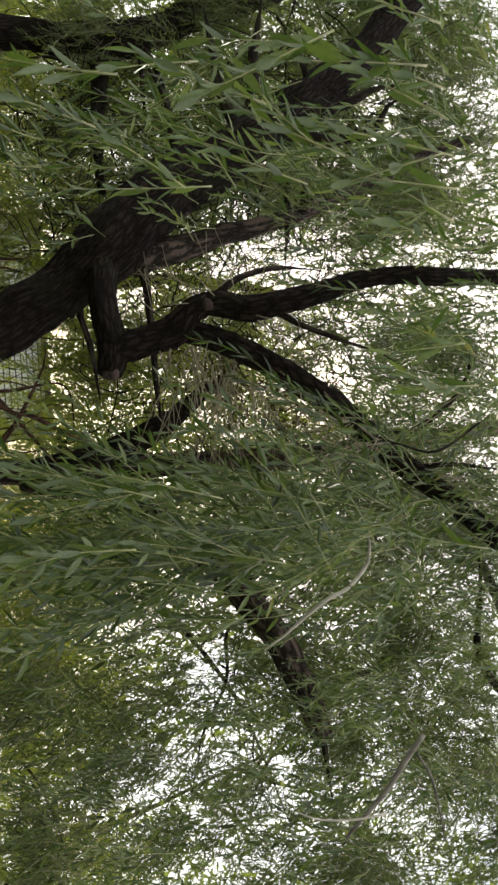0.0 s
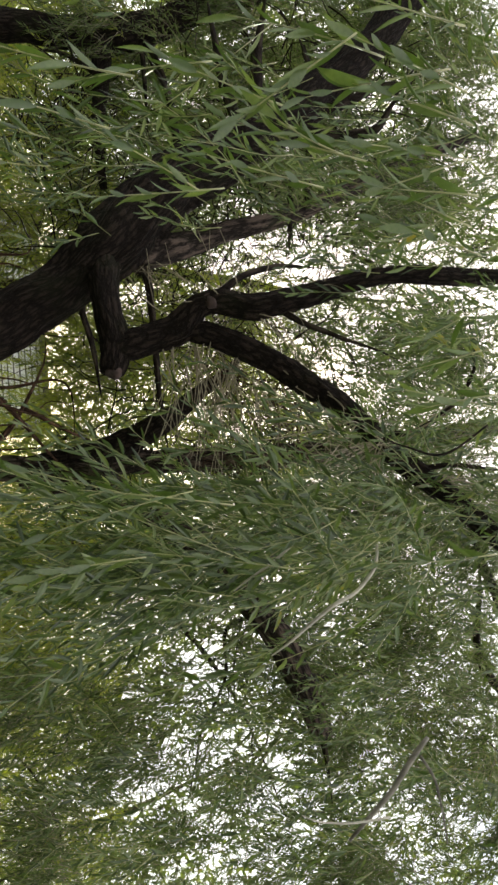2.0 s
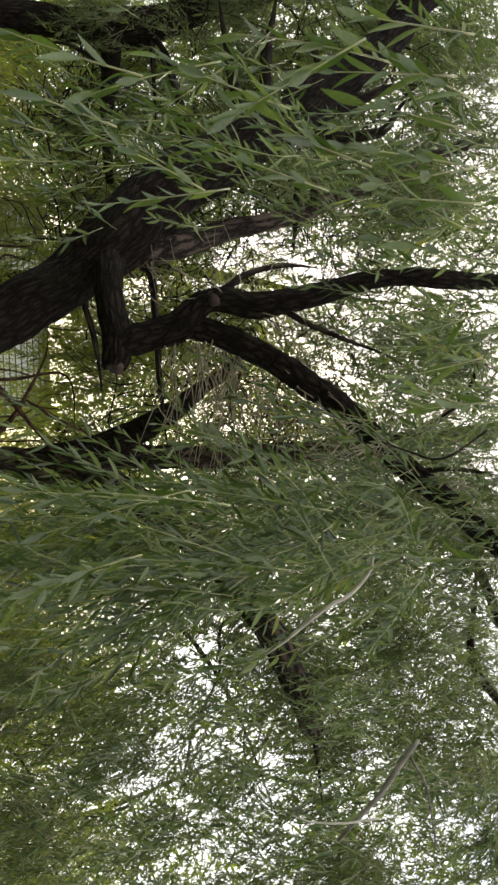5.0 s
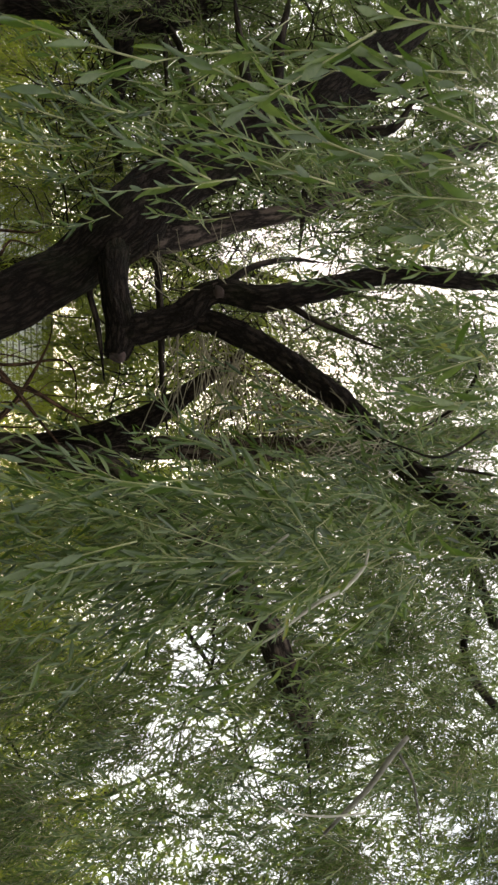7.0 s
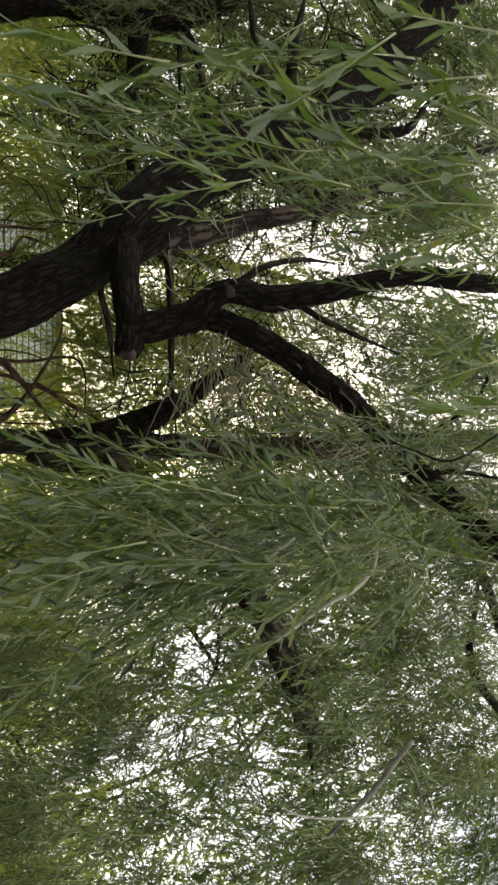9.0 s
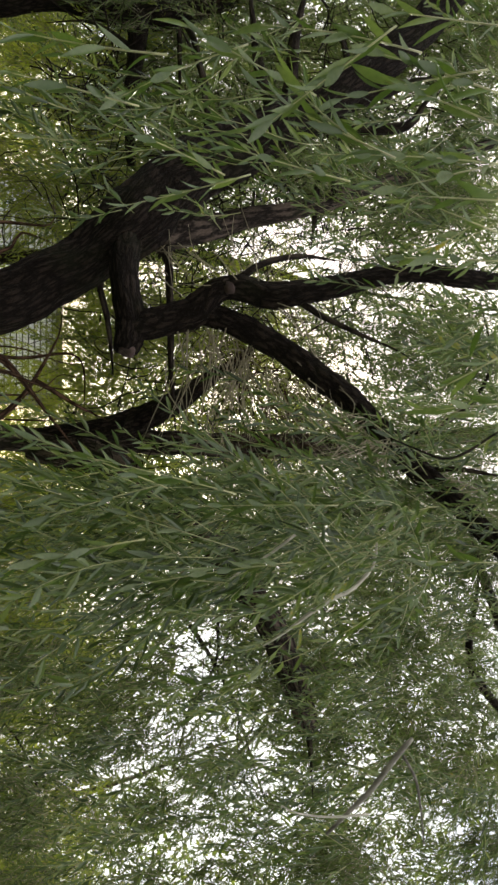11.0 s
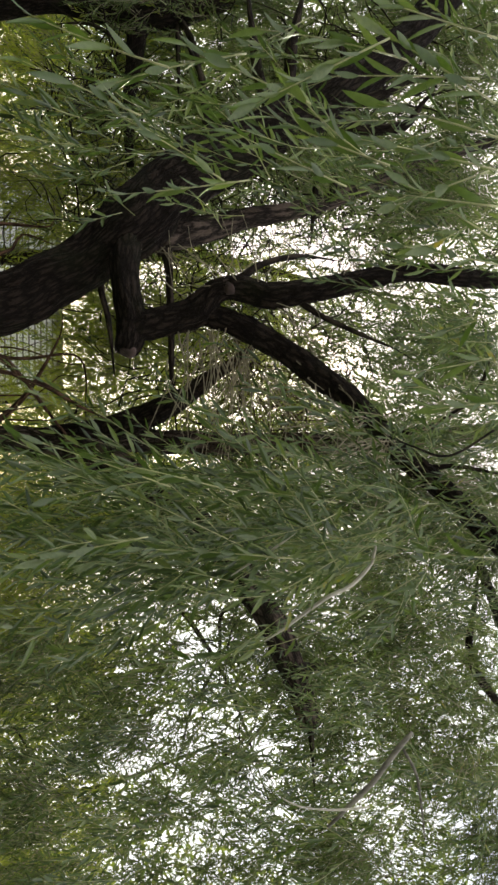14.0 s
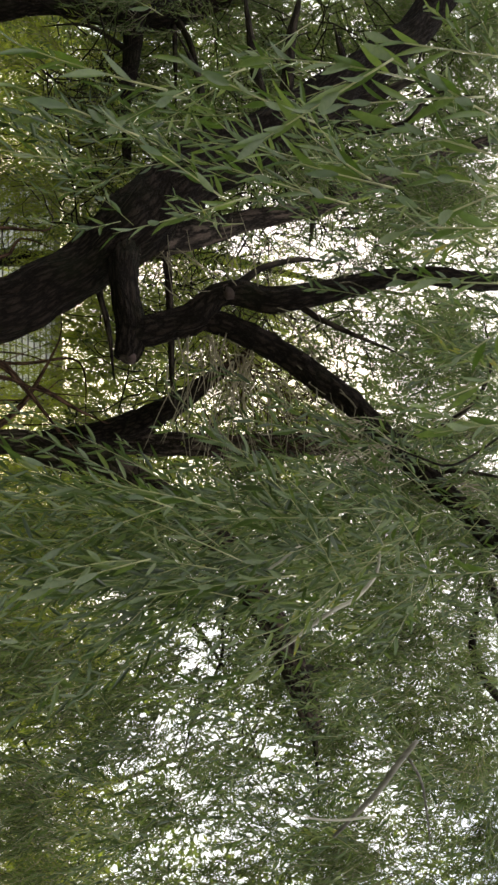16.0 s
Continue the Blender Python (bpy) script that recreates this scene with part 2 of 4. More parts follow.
def tube(path, sides, rough=0.0, seed=0.0, wiggle=0.0):
    """Verts, faces and uvs (metres) of a closed limb along path rows of x, y, z, radius, with furrows of relative depth rough."""
    n = len(path)
    pts, rad = path[:, :3].copy(), path[:, 3]
    if wiggle:
        for i in range(n):
            q = Vector(pts[i] * 3.0 + seed)
            pts[i] += np.array(noise.noise_vector(q)) * wiggle * rad[i]
    tan = np.gradient(pts, axis=0)
    tan /= np.linalg.norm(tan, axis=1)[:, None]
    ref = np.array([0.31, 0.87, 0.38]) if abs(tan[0] @ np.array([0.31, 0.87, 0.38])) < 0.9 else np.array([1.0, 0, 0])
    u = np.cross(tan[0], ref)
    u /= np.linalg.norm(u)
    verts, uvs = [], []
    run = 0.0
    for i in range(n):
        u = u - tan[i] * (u @ tan[i])
        u /= np.linalg.norm(u)
        w = np.cross(tan[i], u)
        if i:
            run += np.linalg.norm(pts[i] - pts[i - 1])
        for k in range(sides):
            a = 2 * math.pi * k / sides
            o = math.cos(a) * u + math.sin(a) * w
            r = rad[i]
            if rough:
                big = noise.noise(Vector((math.cos(a) * 1.3, math.sin(a) * 1.3, run * 2.2 + seed)))
                fur = abs(noise.noise(Vector((math.cos(a) * 5.5, math.sin(a) * 5.5, run * 7.0 / max(0.5, rad[0] * 10) + seed + 9))))
                r *= 1 + rough * (1.1 * big - 1.1 * (0.35 - fur))
            verts.append(pts[i] + o * r)
            uvs.append((a * rad[0] if k < sides else 0, run))
    faces = [(i * sides + k, i * sides + (k + 1) % sides, (i + 1) * sides + (k + 1) % sides, (i + 1) * sides + k) for i in range(n - 1) for k in range(sides)]
    verts += [pts[0], pts[-1]]
    uvs += [(0, 0), (0, run)]
    a, b = len(verts) - 2, len(verts) - 1
    faces += [(a, (k + 1) % sides, k) for k in range(sides)]
    faces += [(b, (n - 1) * sides + k, (n - 1) * sides + (k + 1) % sides) for k in range(sides)]
    return verts, faces, uvs


def limb(name, points, parent, mat=None, sides=20, step=0.05, rough=0.22, wiggle=0.25, label="", taper=False):
    path = spline(points, step)
    if taper:
        k = max(2, len(path) // 2)
        path[-k:, 3] *= np.linspace(1, 0.2, k)
    v, f, uv = tube(path, sides, rough, random.uniform(0, 50), wiggle)
    base = np.array(points[0][:3])
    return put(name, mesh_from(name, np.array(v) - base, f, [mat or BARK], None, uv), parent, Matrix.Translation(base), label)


def blade(base, way, side, length, width, detail, droop):
    """Verts and faces of one lance-shaped leaf: folded along its midrib and bent towards the ground."""
    nor = np.cross(way, side)
    if detail == 0:
        ts, ws = (0.0, 0.42, 1.0), (0.08, 1.0, 0.0)
    elif detail == 1:
        ts, ws = (0.0, 0.22, 0.5, 0.78, 1.0), (0.08, 0.78, 1.0, 0.62, 0.0)
    else:
        ts, ws = (0.0, 0.1, 0.25, 0.42, 0.6, 0.78, 0.9, 1.0), (0.06, 0.42, 0.8, 1.0, 0.92, 0.6, 0.3, 0.0)
    vs, fs = [], []
    for t, w in zip(ts, ws):
        c = base + way * length * t + np.array([0, 0, -1.0]) * droop * length * t * t
        h = 0.5 * width * w
        vs += [c - side * h + nor * h * 0.35, c, c + side * h + nor * h * 0.35]
    for i in range(len(ts) - 2):
        a = 3 * i
        fs += [(a, a + 1, a + 4, a + 3), (a + 1, a + 2, a + 5, a + 4)]
    a = 3 * (len(ts) - 2)
    fs += [(a, a + 1, a + 4), (a + 1, a + 2, a + 4)]
    return vs[:-3] + [vs[-2], vs[-2], vs[-2]], fs


def stem_path(rng, length, bend, lean, n=9):
    """A hanging shoot from the origin down, bowed sideways."""
    az = rng.uniform(0, 2 * math.pi)
    t = np.linspace(0, 1, n)
    side = np.array([math.cos(az), math.sin(az), 0])
    off = bend * length * (np.sin(t * math.pi * 0.7)) * rng.uniform(0.4, 1.0)
    zz = -t * length * (1 - 0.1 * abs(bend))
    ph = rng.uniform(0, 6)
    wob = 0.02 * length * np.sin(t * 7 + ph)
    return np.stack([side[0] * off + wob + lean[0] * t * length, side[1] * off + wob * 0.5 + lean[1] * t * length, zz], 1)


def leaves_along(rng, pts, spacing, leaf_len, detail, start=0.12, fat=0.16):
    """Leaf blades set alternately along a stem."""
    seg = np.linalg.norm(np.diff(pts, axis=0), axis=1)
    run = np.concatenate([[0], np.cumsum(seg)])
    s, out, az = run[-1] * start, [], rng.uniform(0, 6.28)
    while s < run[-1]:
        p = np.array([np.interp(s, run, pts[:, k]) for k in range(3)])
        q = np.array([np.interp(min(run[-1], s + 0.02), run, pts[:, k]) for k in range(3)]) - np.array([np.interp(max(0, s - 0.02), run, pts[:, k]) for k in range(3)])
        q /= np.linalg.norm(q) + 1e-9
        az += 2.4 + rng.uniform(-0.5, 0.5)
        a = np.cross(q, [math.cos(az), math.sin(az), 0.2])
        a /= np.linalg.norm(a) + 1e-9
        ang = math.radians(rng.uniform(12, 56))
        way = q * math.cos(ang) + a * math.sin(ang)
        side = np.cross(way, [rng.uniform(-1, 1), rng.uniform(-1, 1), rng.uniform(-1, 1)])
        side /= np.linalg.norm(side) + 1e-9
        f = s / run[-1]
        ln = leaf_len * rng.uniform(0.65, 1.15) * (1.0 - 0.45 * max(0, f - 0.75) / 0.25)
        out.append(blade(p, way, side, ln, ln * fat * rng.uniform(0.8, 1.2), detail, rng.uniform(0.0, 0.25)))
        s += spacing * rng.uniform(0.6, 1.4)
    return out


def foliage_mesh(name, seed, shoots, length, spacing, leaf_len, detail, spread, mats, stem_r=0.0016, bend=0.25, fat=0.16, upward=0.0):
    """Several hanging shoots with their leaves, joined. mats: stem, leaf."""
    rng = random.Random(seed)
    V, F, I = [], [], []

    def add(vs, fs, idx):
        k = len(V)
        V.extend(vs)
        F.extend([tuple(a + k for a in f) for f in fs])
        I.extend([idx] * len(fs))

    for _ in range(shoots):
        ln = length * rng.uniform(0.6, 1.15)
        o = np.array([rng.gauss(0, spread), rng.gauss(0, spread), rng.gauss(0, spread) * 0.9])
        lean = (rng.gauss(0, 0.22), rng.gauss(0, 0.22))
        pts = stem_path(rng, ln, bend, lean) + o
        if upward:
            pts[:, 2] = o[2] - (pts[:, 2] - o[2]) * rng.choice((upward, -0.4))
        path = np.hstack([pts, np.linspace(stem_r, stem_r * 0.4, len(pts))[:, None]])
        v, f, _ = tube(path, 3)
        add(v, f, 0)
        for v, f in leaves_along(rng, pts, spacing, leaf_len, detail, fat=fat):
            add(v, f, 1)
    return mesh_from(name, V, F, mats, I, None, False)


# ---------------------------------------------------------------- ground
def ground_sheet():
    n = 61
    xs = np.sign(np.linspace(-1, 1, n)) * np.abs(np.linspace(-1, 1, n)) ** 3 * 900
    v = [(x, y, 0.05 * noise.noise(Vector((x * 0.3, y * 0.3, 0))) if abs(x) < 40 and abs(y) < 40 else 0.0) for y in xs for x in xs]
    f = [(j * n + i, j * n + i + 1, (j + 1) * n + i + 1, (j + 1) * n + i) for j in range(n - 1) for i in range(n - 1)]
    return tagged(put("ground", mesh_from("ground", v, f, [SOIL])), "shaded grassy soil under the willows", "ground", kind="structure")


ground_sheet()

# ---------------------------------------------------------------- the willows' wood
near = thing("willow_tree", (-0.522, 4.300, 0.565), "old leaning willow with furrowed dark bark and drooping shoots", "tree", "willows")
near.location.z = 0
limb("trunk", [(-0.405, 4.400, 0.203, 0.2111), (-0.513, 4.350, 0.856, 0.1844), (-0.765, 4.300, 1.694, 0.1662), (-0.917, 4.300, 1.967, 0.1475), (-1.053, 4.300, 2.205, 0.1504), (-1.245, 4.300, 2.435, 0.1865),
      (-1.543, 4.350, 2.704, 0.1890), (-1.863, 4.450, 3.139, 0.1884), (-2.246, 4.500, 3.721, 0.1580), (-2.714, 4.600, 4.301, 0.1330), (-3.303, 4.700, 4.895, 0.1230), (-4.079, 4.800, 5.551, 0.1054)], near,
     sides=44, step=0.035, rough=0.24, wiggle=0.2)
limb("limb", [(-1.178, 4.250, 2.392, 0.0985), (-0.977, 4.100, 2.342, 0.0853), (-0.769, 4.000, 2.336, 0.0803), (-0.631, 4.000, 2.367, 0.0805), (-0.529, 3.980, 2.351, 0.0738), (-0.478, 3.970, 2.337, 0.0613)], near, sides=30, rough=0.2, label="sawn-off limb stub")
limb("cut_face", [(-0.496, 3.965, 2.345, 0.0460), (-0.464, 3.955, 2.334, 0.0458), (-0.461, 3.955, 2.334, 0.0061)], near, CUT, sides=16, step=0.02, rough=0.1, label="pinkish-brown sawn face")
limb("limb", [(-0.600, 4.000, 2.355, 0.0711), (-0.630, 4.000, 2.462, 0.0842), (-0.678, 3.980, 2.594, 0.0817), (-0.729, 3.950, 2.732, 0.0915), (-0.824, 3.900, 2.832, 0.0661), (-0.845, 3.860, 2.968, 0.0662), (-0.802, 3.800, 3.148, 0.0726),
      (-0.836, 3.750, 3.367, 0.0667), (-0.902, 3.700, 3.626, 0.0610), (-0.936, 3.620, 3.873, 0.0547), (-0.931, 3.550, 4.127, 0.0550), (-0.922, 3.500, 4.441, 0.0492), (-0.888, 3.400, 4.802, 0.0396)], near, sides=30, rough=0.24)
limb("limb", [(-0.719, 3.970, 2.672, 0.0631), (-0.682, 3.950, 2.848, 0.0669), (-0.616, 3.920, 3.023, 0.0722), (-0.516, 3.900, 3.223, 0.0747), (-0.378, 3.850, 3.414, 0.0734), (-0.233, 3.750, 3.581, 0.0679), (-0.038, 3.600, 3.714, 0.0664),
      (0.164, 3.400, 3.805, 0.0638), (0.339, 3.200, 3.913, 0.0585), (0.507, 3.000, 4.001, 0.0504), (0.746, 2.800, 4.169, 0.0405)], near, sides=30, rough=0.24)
# limb of the same tree, painted lit and hazy by the paler bark copy
limb("limb", [(-1.255, 4.400, 2.610, 0.1173), (-1.352, 4.500, 2.890, 0.0935), (-1.458, 4.600, 3.230, 0.0751), (-1.591, 4.700, 3.642, 0.0630), (-1.797, 4.800, 4.136, 0.0580), (-2.047, 4.900, 4.676, 0.0523), (-2.286, 5.000, 5.160, 0.0455), (-2.560, 5.100, 5.798, 0.0336)], near, BARK_LIT, sides=24)
limb("knot", [(-0.858, 3.920, 2.902, 0.0604), (-0.846, 3.830, 2.885, 0.0466), (-0.847, 3.820, 2.885, 0.0310)], near, CUT, sides=16, step=0.02, label="healed branch scar")
for pts in (
    [(-2.095, 4.500, 3.473, 0.0562), (-2.270, 4.550, 3.372, 0.0413), (-2.623, 4.600, 3.319, 0.0359), (-3.094, 4.700, 3.307, 0.0308)],
    [(-2.098, 4.500, 3.494, 0.0525), (-2.347, 4.500, 3.522, 0.0451), (-2.695, 4.500, 3.575, 0.0377), (-3.091, 4.500, 3.658, 0.0304)],
    [(-2.176, 4.500, 3.763, 0.0497), (-2.096, 4.400, 4.010, 0.0382), (-2.109, 4.300, 4.300, 0.0344), (-2.282, 4.200, 4.411, 0.0264), (-2.319, 4.100, 4.563, 0.0169)],
    [(-2.010, 4.600, 2.995, 0.0296), (-2.511, 4.800, 2.996, 0.0211), (-2.868, 5.000, 2.910, 0.0158)],
    [(-1.055, 4.400, 2.269, 0.0302), (-0.906, 4.500, 2.277, 0.0206), (-0.754, 4.600, 2.341, 0.0194), (-0.420, 4.800, 2.410, 0.0166)],
    [(-1.354, 4.400, 2.569, 0.0447), (-1.186, 4.450, 2.665, 0.0315), (-1.078, 4.500, 2.706, 0.0266), (-0.812, 4.600, 2.738, 0.0236), (-0.460, 4.700, 2.770, 0.0241), (-0.053, 4.800, 2.826, 0.0209)],
    [(-1.703, 4.700, 3.948, 0.0321), (-1.948, 4.700, 3.975, 0.0282), (-2.407, 4.800, 4.071, 0.0227)],
    [(-0.811, 3.780, 3.242, 0.0253), (-0.712, 3.750, 3.367, 0.0191), (-0.619, 3.700, 3.555, 0.0144), (-0.506, 3.600, 3.787, 0.0095), (-0.419, 3.500, 3.870, 0.0063)],
    [(-0.894, 3.860, 2.951, 0.0252), (-1.011, 3.900, 3.119, 0.0193), (-1.089, 4.000, 3.374, 0.0168), (-1.107, 4.100, 3.726, 0.0123)],
    [(-0.029, 3.600, 3.750, 0.0190), (-0.044, 3.500, 3.906, 0.0173), (-0.121, 3.400, 4.020, 0.0155), (-0.241, 3.300, 4.112, 0.0122), (-0.429, 3.200, 4.125, 0.0089), (-0.700, 3.100, 3.977, 0.0072)],
    [(-1.931, 4.700, 3.841, 0.0200), (-1.750, 4.700, 3.824, 0.0239), (-1.528, 4.700, 3.797, 0.0199), (-1.327, 4.700, 3.771, 0.0119)],
    [(-2.234, 4.500, 3.891, 0.0463), (-2.379, 4.450, 4.213, 0.0352), (-2.494, 4.400, 4.453, 0.0275), (-2.483, 4.300, 4.661, 0.0157)],
    [(-2.422, 4.500, 3.977, 0.0388), (-2.610, 4.500, 3.942, 0.0232), (-2.893, 4.600, 3.933, 0.0158)],
    [(0.170, 3.400, 3.805, 0.0213), (0.153, 3.300, 3.949, 0.0135), (0.182, 3.200, 4.125, 0.0104), (0.224, 3.100, 4.260, 0.0074)],
):
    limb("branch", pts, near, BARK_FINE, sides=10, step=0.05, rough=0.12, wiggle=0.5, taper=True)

far = thing("willow_tree", (0.075, 7.000, 0.279), "willow further off with two trunks and hanging leaf curtains", "tree", "willows")
far.location.z = 0
# trunk and third limb take the bark with light and haze in its colour
limb("trunk", [(0.074, 7.000, -0.085, 0.1478), (0.039, 7.000, 1.054, 0.1328), (0.000, 7.000, 1.753, 0.1225), (0.011, 7.000, 2.770, 0.1182), (0.045, 7.000, 3.900, 0.1190), (0.059, 7.000, 4.899, 0.1186), (0.025, 7.000, 5.852, 0.1051), (-0.093, 7.100, 7.444, 0.0868)], far, BARK_LIT, sides=26)
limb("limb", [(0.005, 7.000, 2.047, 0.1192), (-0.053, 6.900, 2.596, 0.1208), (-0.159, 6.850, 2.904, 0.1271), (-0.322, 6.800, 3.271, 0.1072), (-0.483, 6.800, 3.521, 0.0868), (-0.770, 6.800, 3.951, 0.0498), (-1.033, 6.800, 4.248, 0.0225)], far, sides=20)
limb("limb", [(0.031, 6.900, 2.041, 0.1430), (0.222, 6.300, 2.653, 0.1354), (0.545, 5.700, 3.047, 0.1261), (0.802, 5.200, 3.265, 0.1218), (1.087, 4.900, 3.379, 0.1083), (1.338, 4.800, 3.533, 0.1035), (1.609, 4.800, 3.650, 0.0963), (1.882, 4.800, 3.755, 0.0848), (2.096, 4.850, 3.823, 0.0737), (2.139, 4.850, 3.841, 0.0410)], far, BARK_LIT, sides=24)
for pts in (
    [(2.931, 5.600, 6.603, 0.0376), (2.377, 5.600, 6.019, 0.0391), (1.988, 5.600, 5.782, 0.0438), (1.530, 5.600, 5.843, 0.0465), (1.067, 5.600, 5.893, 0.0363)],
    [(1.700, 5.400, 5.983, 0.0557), (1.439, 5.400, 5.873, 0.0503), (1.078, 5.400, 5.728, 0.0399), (0.725, 5.400, 5.621, 0.0248)],
    [(1.756, 4.800, 3.707, 0.0403), (2.049, 4.800, 3.795, 0.0263), (2.297, 4.800, 3.826, 0.0183), (2.584, 4.800, 3.844, 0.0122)],
    [(1.550, 6.600, 4.054, 0.0244), (1.684, 6.700, 3.756, 0.0189), (2.171, 6.800, 3.742, 0.0164), (2.629, 6.800, 3.465, 0.0162), (2.942, 6.800, 3.381, 0.0162), (3.274, 6.800, 3.271, 0.0107)],
    [(1.630, 4.800, 3.663, 0.0281), (2.199, 6.400, 5.105, 0.0278), (1.564, 6.300, 5.817, 0.0255), (1.296, 6.200, 6.353, 0.0201)],
    [(2.404, 6.500, 1.787, 0.0100), (2.614, 6.500, 1.923, 0.0100), (3.120, 6.500, 2.085, 0.0085), (3.559, 6.500, 2.108, 0.0060)],
    [(1.240, 6.500, 5.548, 0.0230), (1.702, 6.500, 5.581, 0.0201), (2.165, 6.500, 5.614, 0.0144)],
):
    limb("branch", pts, far, BARK_FINE, sides=8, step=0.08, rough=0.1, wiggle=0.5, taper=True)

side = thing("willow_tree", (-3.253, 6.000, 0.293), "dark willow trunk behind thick foliage", "tree", "willows")
side.location.z = 0
limb("trunk", [(-3.238, 6.000, 0.224, 0.1790), (-3.430, 6.000, 1.731, 0.1444), (-3.508, 6.000, 2.156, 0.1256), (-3.527, 6.000, 2.512, 0.1282), (-3.518, 6.000, 2.836, 0.1679), (-3.642, 6.000, 3.221, 0.1430), (-3.962, 6.000, 3.831, 0.1330), (-4.579, 6.000, 5.244, 0.1060)], side, sides=26)
limb("limb", [(-3.513, 6.000, 2.812, 0.1211), (-3.224, 5.900, 2.787, 0.0824), (-2.943, 5.900, 2.750, 0.0594), (-2.574, 5.800, 2.695, 0.0448), (-2.172, 5.800, 2.713, 0.0314)], side, sides=14)
for pts in (
    [(-3.612, 6.000, 3.074, 0.0426), (-3.398, 5.900, 3.218, 0.0282), (-3.178, 5.900, 3.301, 0.0259), (-2.713, 5.800, 3.311, 0.0209)],
    [(-3.622, 6.000, 3.123, 0.0332), (-3.242, 5.900, 3.136, 0.0210), (-2.682, 5.800, 3.110, 0.0161)],
    [(-3.167, 5.900, 2.723, 0.0274), (-3.269, 5.900, 2.541, 0.0181), (-3.302, 5.900, 2.364, 0.0134), (-3.222, 5.900, 2.061, 0.0088)],
):
    limb("branch", pts, side, BARK_FINE, sides=8, step=0.06, rough=0.1, wiggle=0.5, taper=True)

# bare crossing branches low behind the leaning trunk
thicket = thing("thicket", (-0.342, 5.400, 0.581), "tangle of bare brown branches", "shrub")
thicket.location.z = 0
for pts in (
    [(-0.342, 5.400, 0.581, 0.0546), (-0.559, 5.400, 1.497, 0.0388), (-0.567, 5.400, 1.718, 0.0315), (-0.375, 5.400, 1.907, 0.0259), (-0.057, 5.400, 2.140, 0.0182), (0.189, 5.400, 2.339, 0.0103)],
    [(-0.237, 5.500, 0.562, 0.0482), (-0.055, 5.500, 1.495, 0.0356), (-0.156, 5.500, 1.720, 0.0301), (-0.423, 5.500, 1.951, 0.0265), (-0.758, 5.500, 2.130, 0.0206), (-0.924, 5.500, 2.150, 0.0124)],
    [(-0.443, 5.300, 0.600, 0.0393), (-0.394, 5.300, 1.429, 0.0265), (-0.460, 5.300, 1.716, 0.0251), (-0.370, 5.300, 1.995, 0.0177), (-0.337, 5.300, 2.286, 0.0100)],
    [(-0.423, 5.500, 1.951, 0.0204), (-0.265, 5.500, 2.230, 0.0145), (-0.143, 5.500, 2.478, 0.0105)],
    [(-0.716, 5.600, 0.986, 0.0233), (-0.591, 5.600, 1.800, 0.0144), (-0.609, 5.600, 2.283, 0.0127), (-0.102, 5.600, 2.325, 0.0085)],
    [(-1.377, 5.600, 0.986, 0.0272), (-1.343, 5.600, 1.722, 0.0184), (-1.501, 5.600, 1.878, 0.0165), (-1.440, 5.600, 2.119, 0.0105)],
    [(-1.476, 5.700, 1.340, 0.0243), (-1.596, 5.700, 1.724, 0.0145), (-1.611, 5.700, 2.087, 0.0106), (-1.805, 5.700, 2.107, 0.0085)],
):
    limb("branch", pts, thicket, BARK_RED, sides=8, step=0.06, rough=0.1, wiggle=0.8, taper=True)

rng = random.Random(31)
for _ in range(26):
    x, y = rng.uniform(-1.45, -0.1), rng.uniform(5.2, 6.2)
    z = rng.uniform(1.2, 2.0)
    dx, dz = rng.gauss(0, 0.35), rng.uniform(0.3, 0.9)
    r = rng.uniform(0.004, 0.011)
    limb("branch", [(x - dx * 0.4, y, z - 0.8, r * 1.2), (x, y, z, r), (x + dx * 0.5 + rng.gauss(0, 0.06), y, z + dz * 0.5, r * 0.75), (x + dx + rng.gauss(0, 0.1), y + rng.gauss(0, 0.1), z + dz, r * 0.4)],
         thicket, BARK_RED if rng.random() < 0.6 else BARK_FINE, 6, 0.06, 0.05, 2.0, taper=True)

# ---------------------------------------------------------------- foliage
GUST = [(0.0, -1.0), (1.2, -0.9), (2.0, -0.35), (2.8, 0.15), (4.2, 0.0), (5.3, -0.3), (6.4, 0.15), (8.0, 0.35), (9.5, 0.1), (11.0, 0.25), (12.6, 0.2), (13.6, -0.1), (14.2, -0.5), (15.0, 0.0), (16.0, 0.1)]
MOVES = []      # thing, pose at rest, lean of the gust, sway, period, phase, step of the rows


def inside(p, gaps):
    return any(((p[0] - g[0]) / g[3]) ** 2 + ((p[2] - g[2]) / g[4]) ** 2 < 1 for g in gaps)


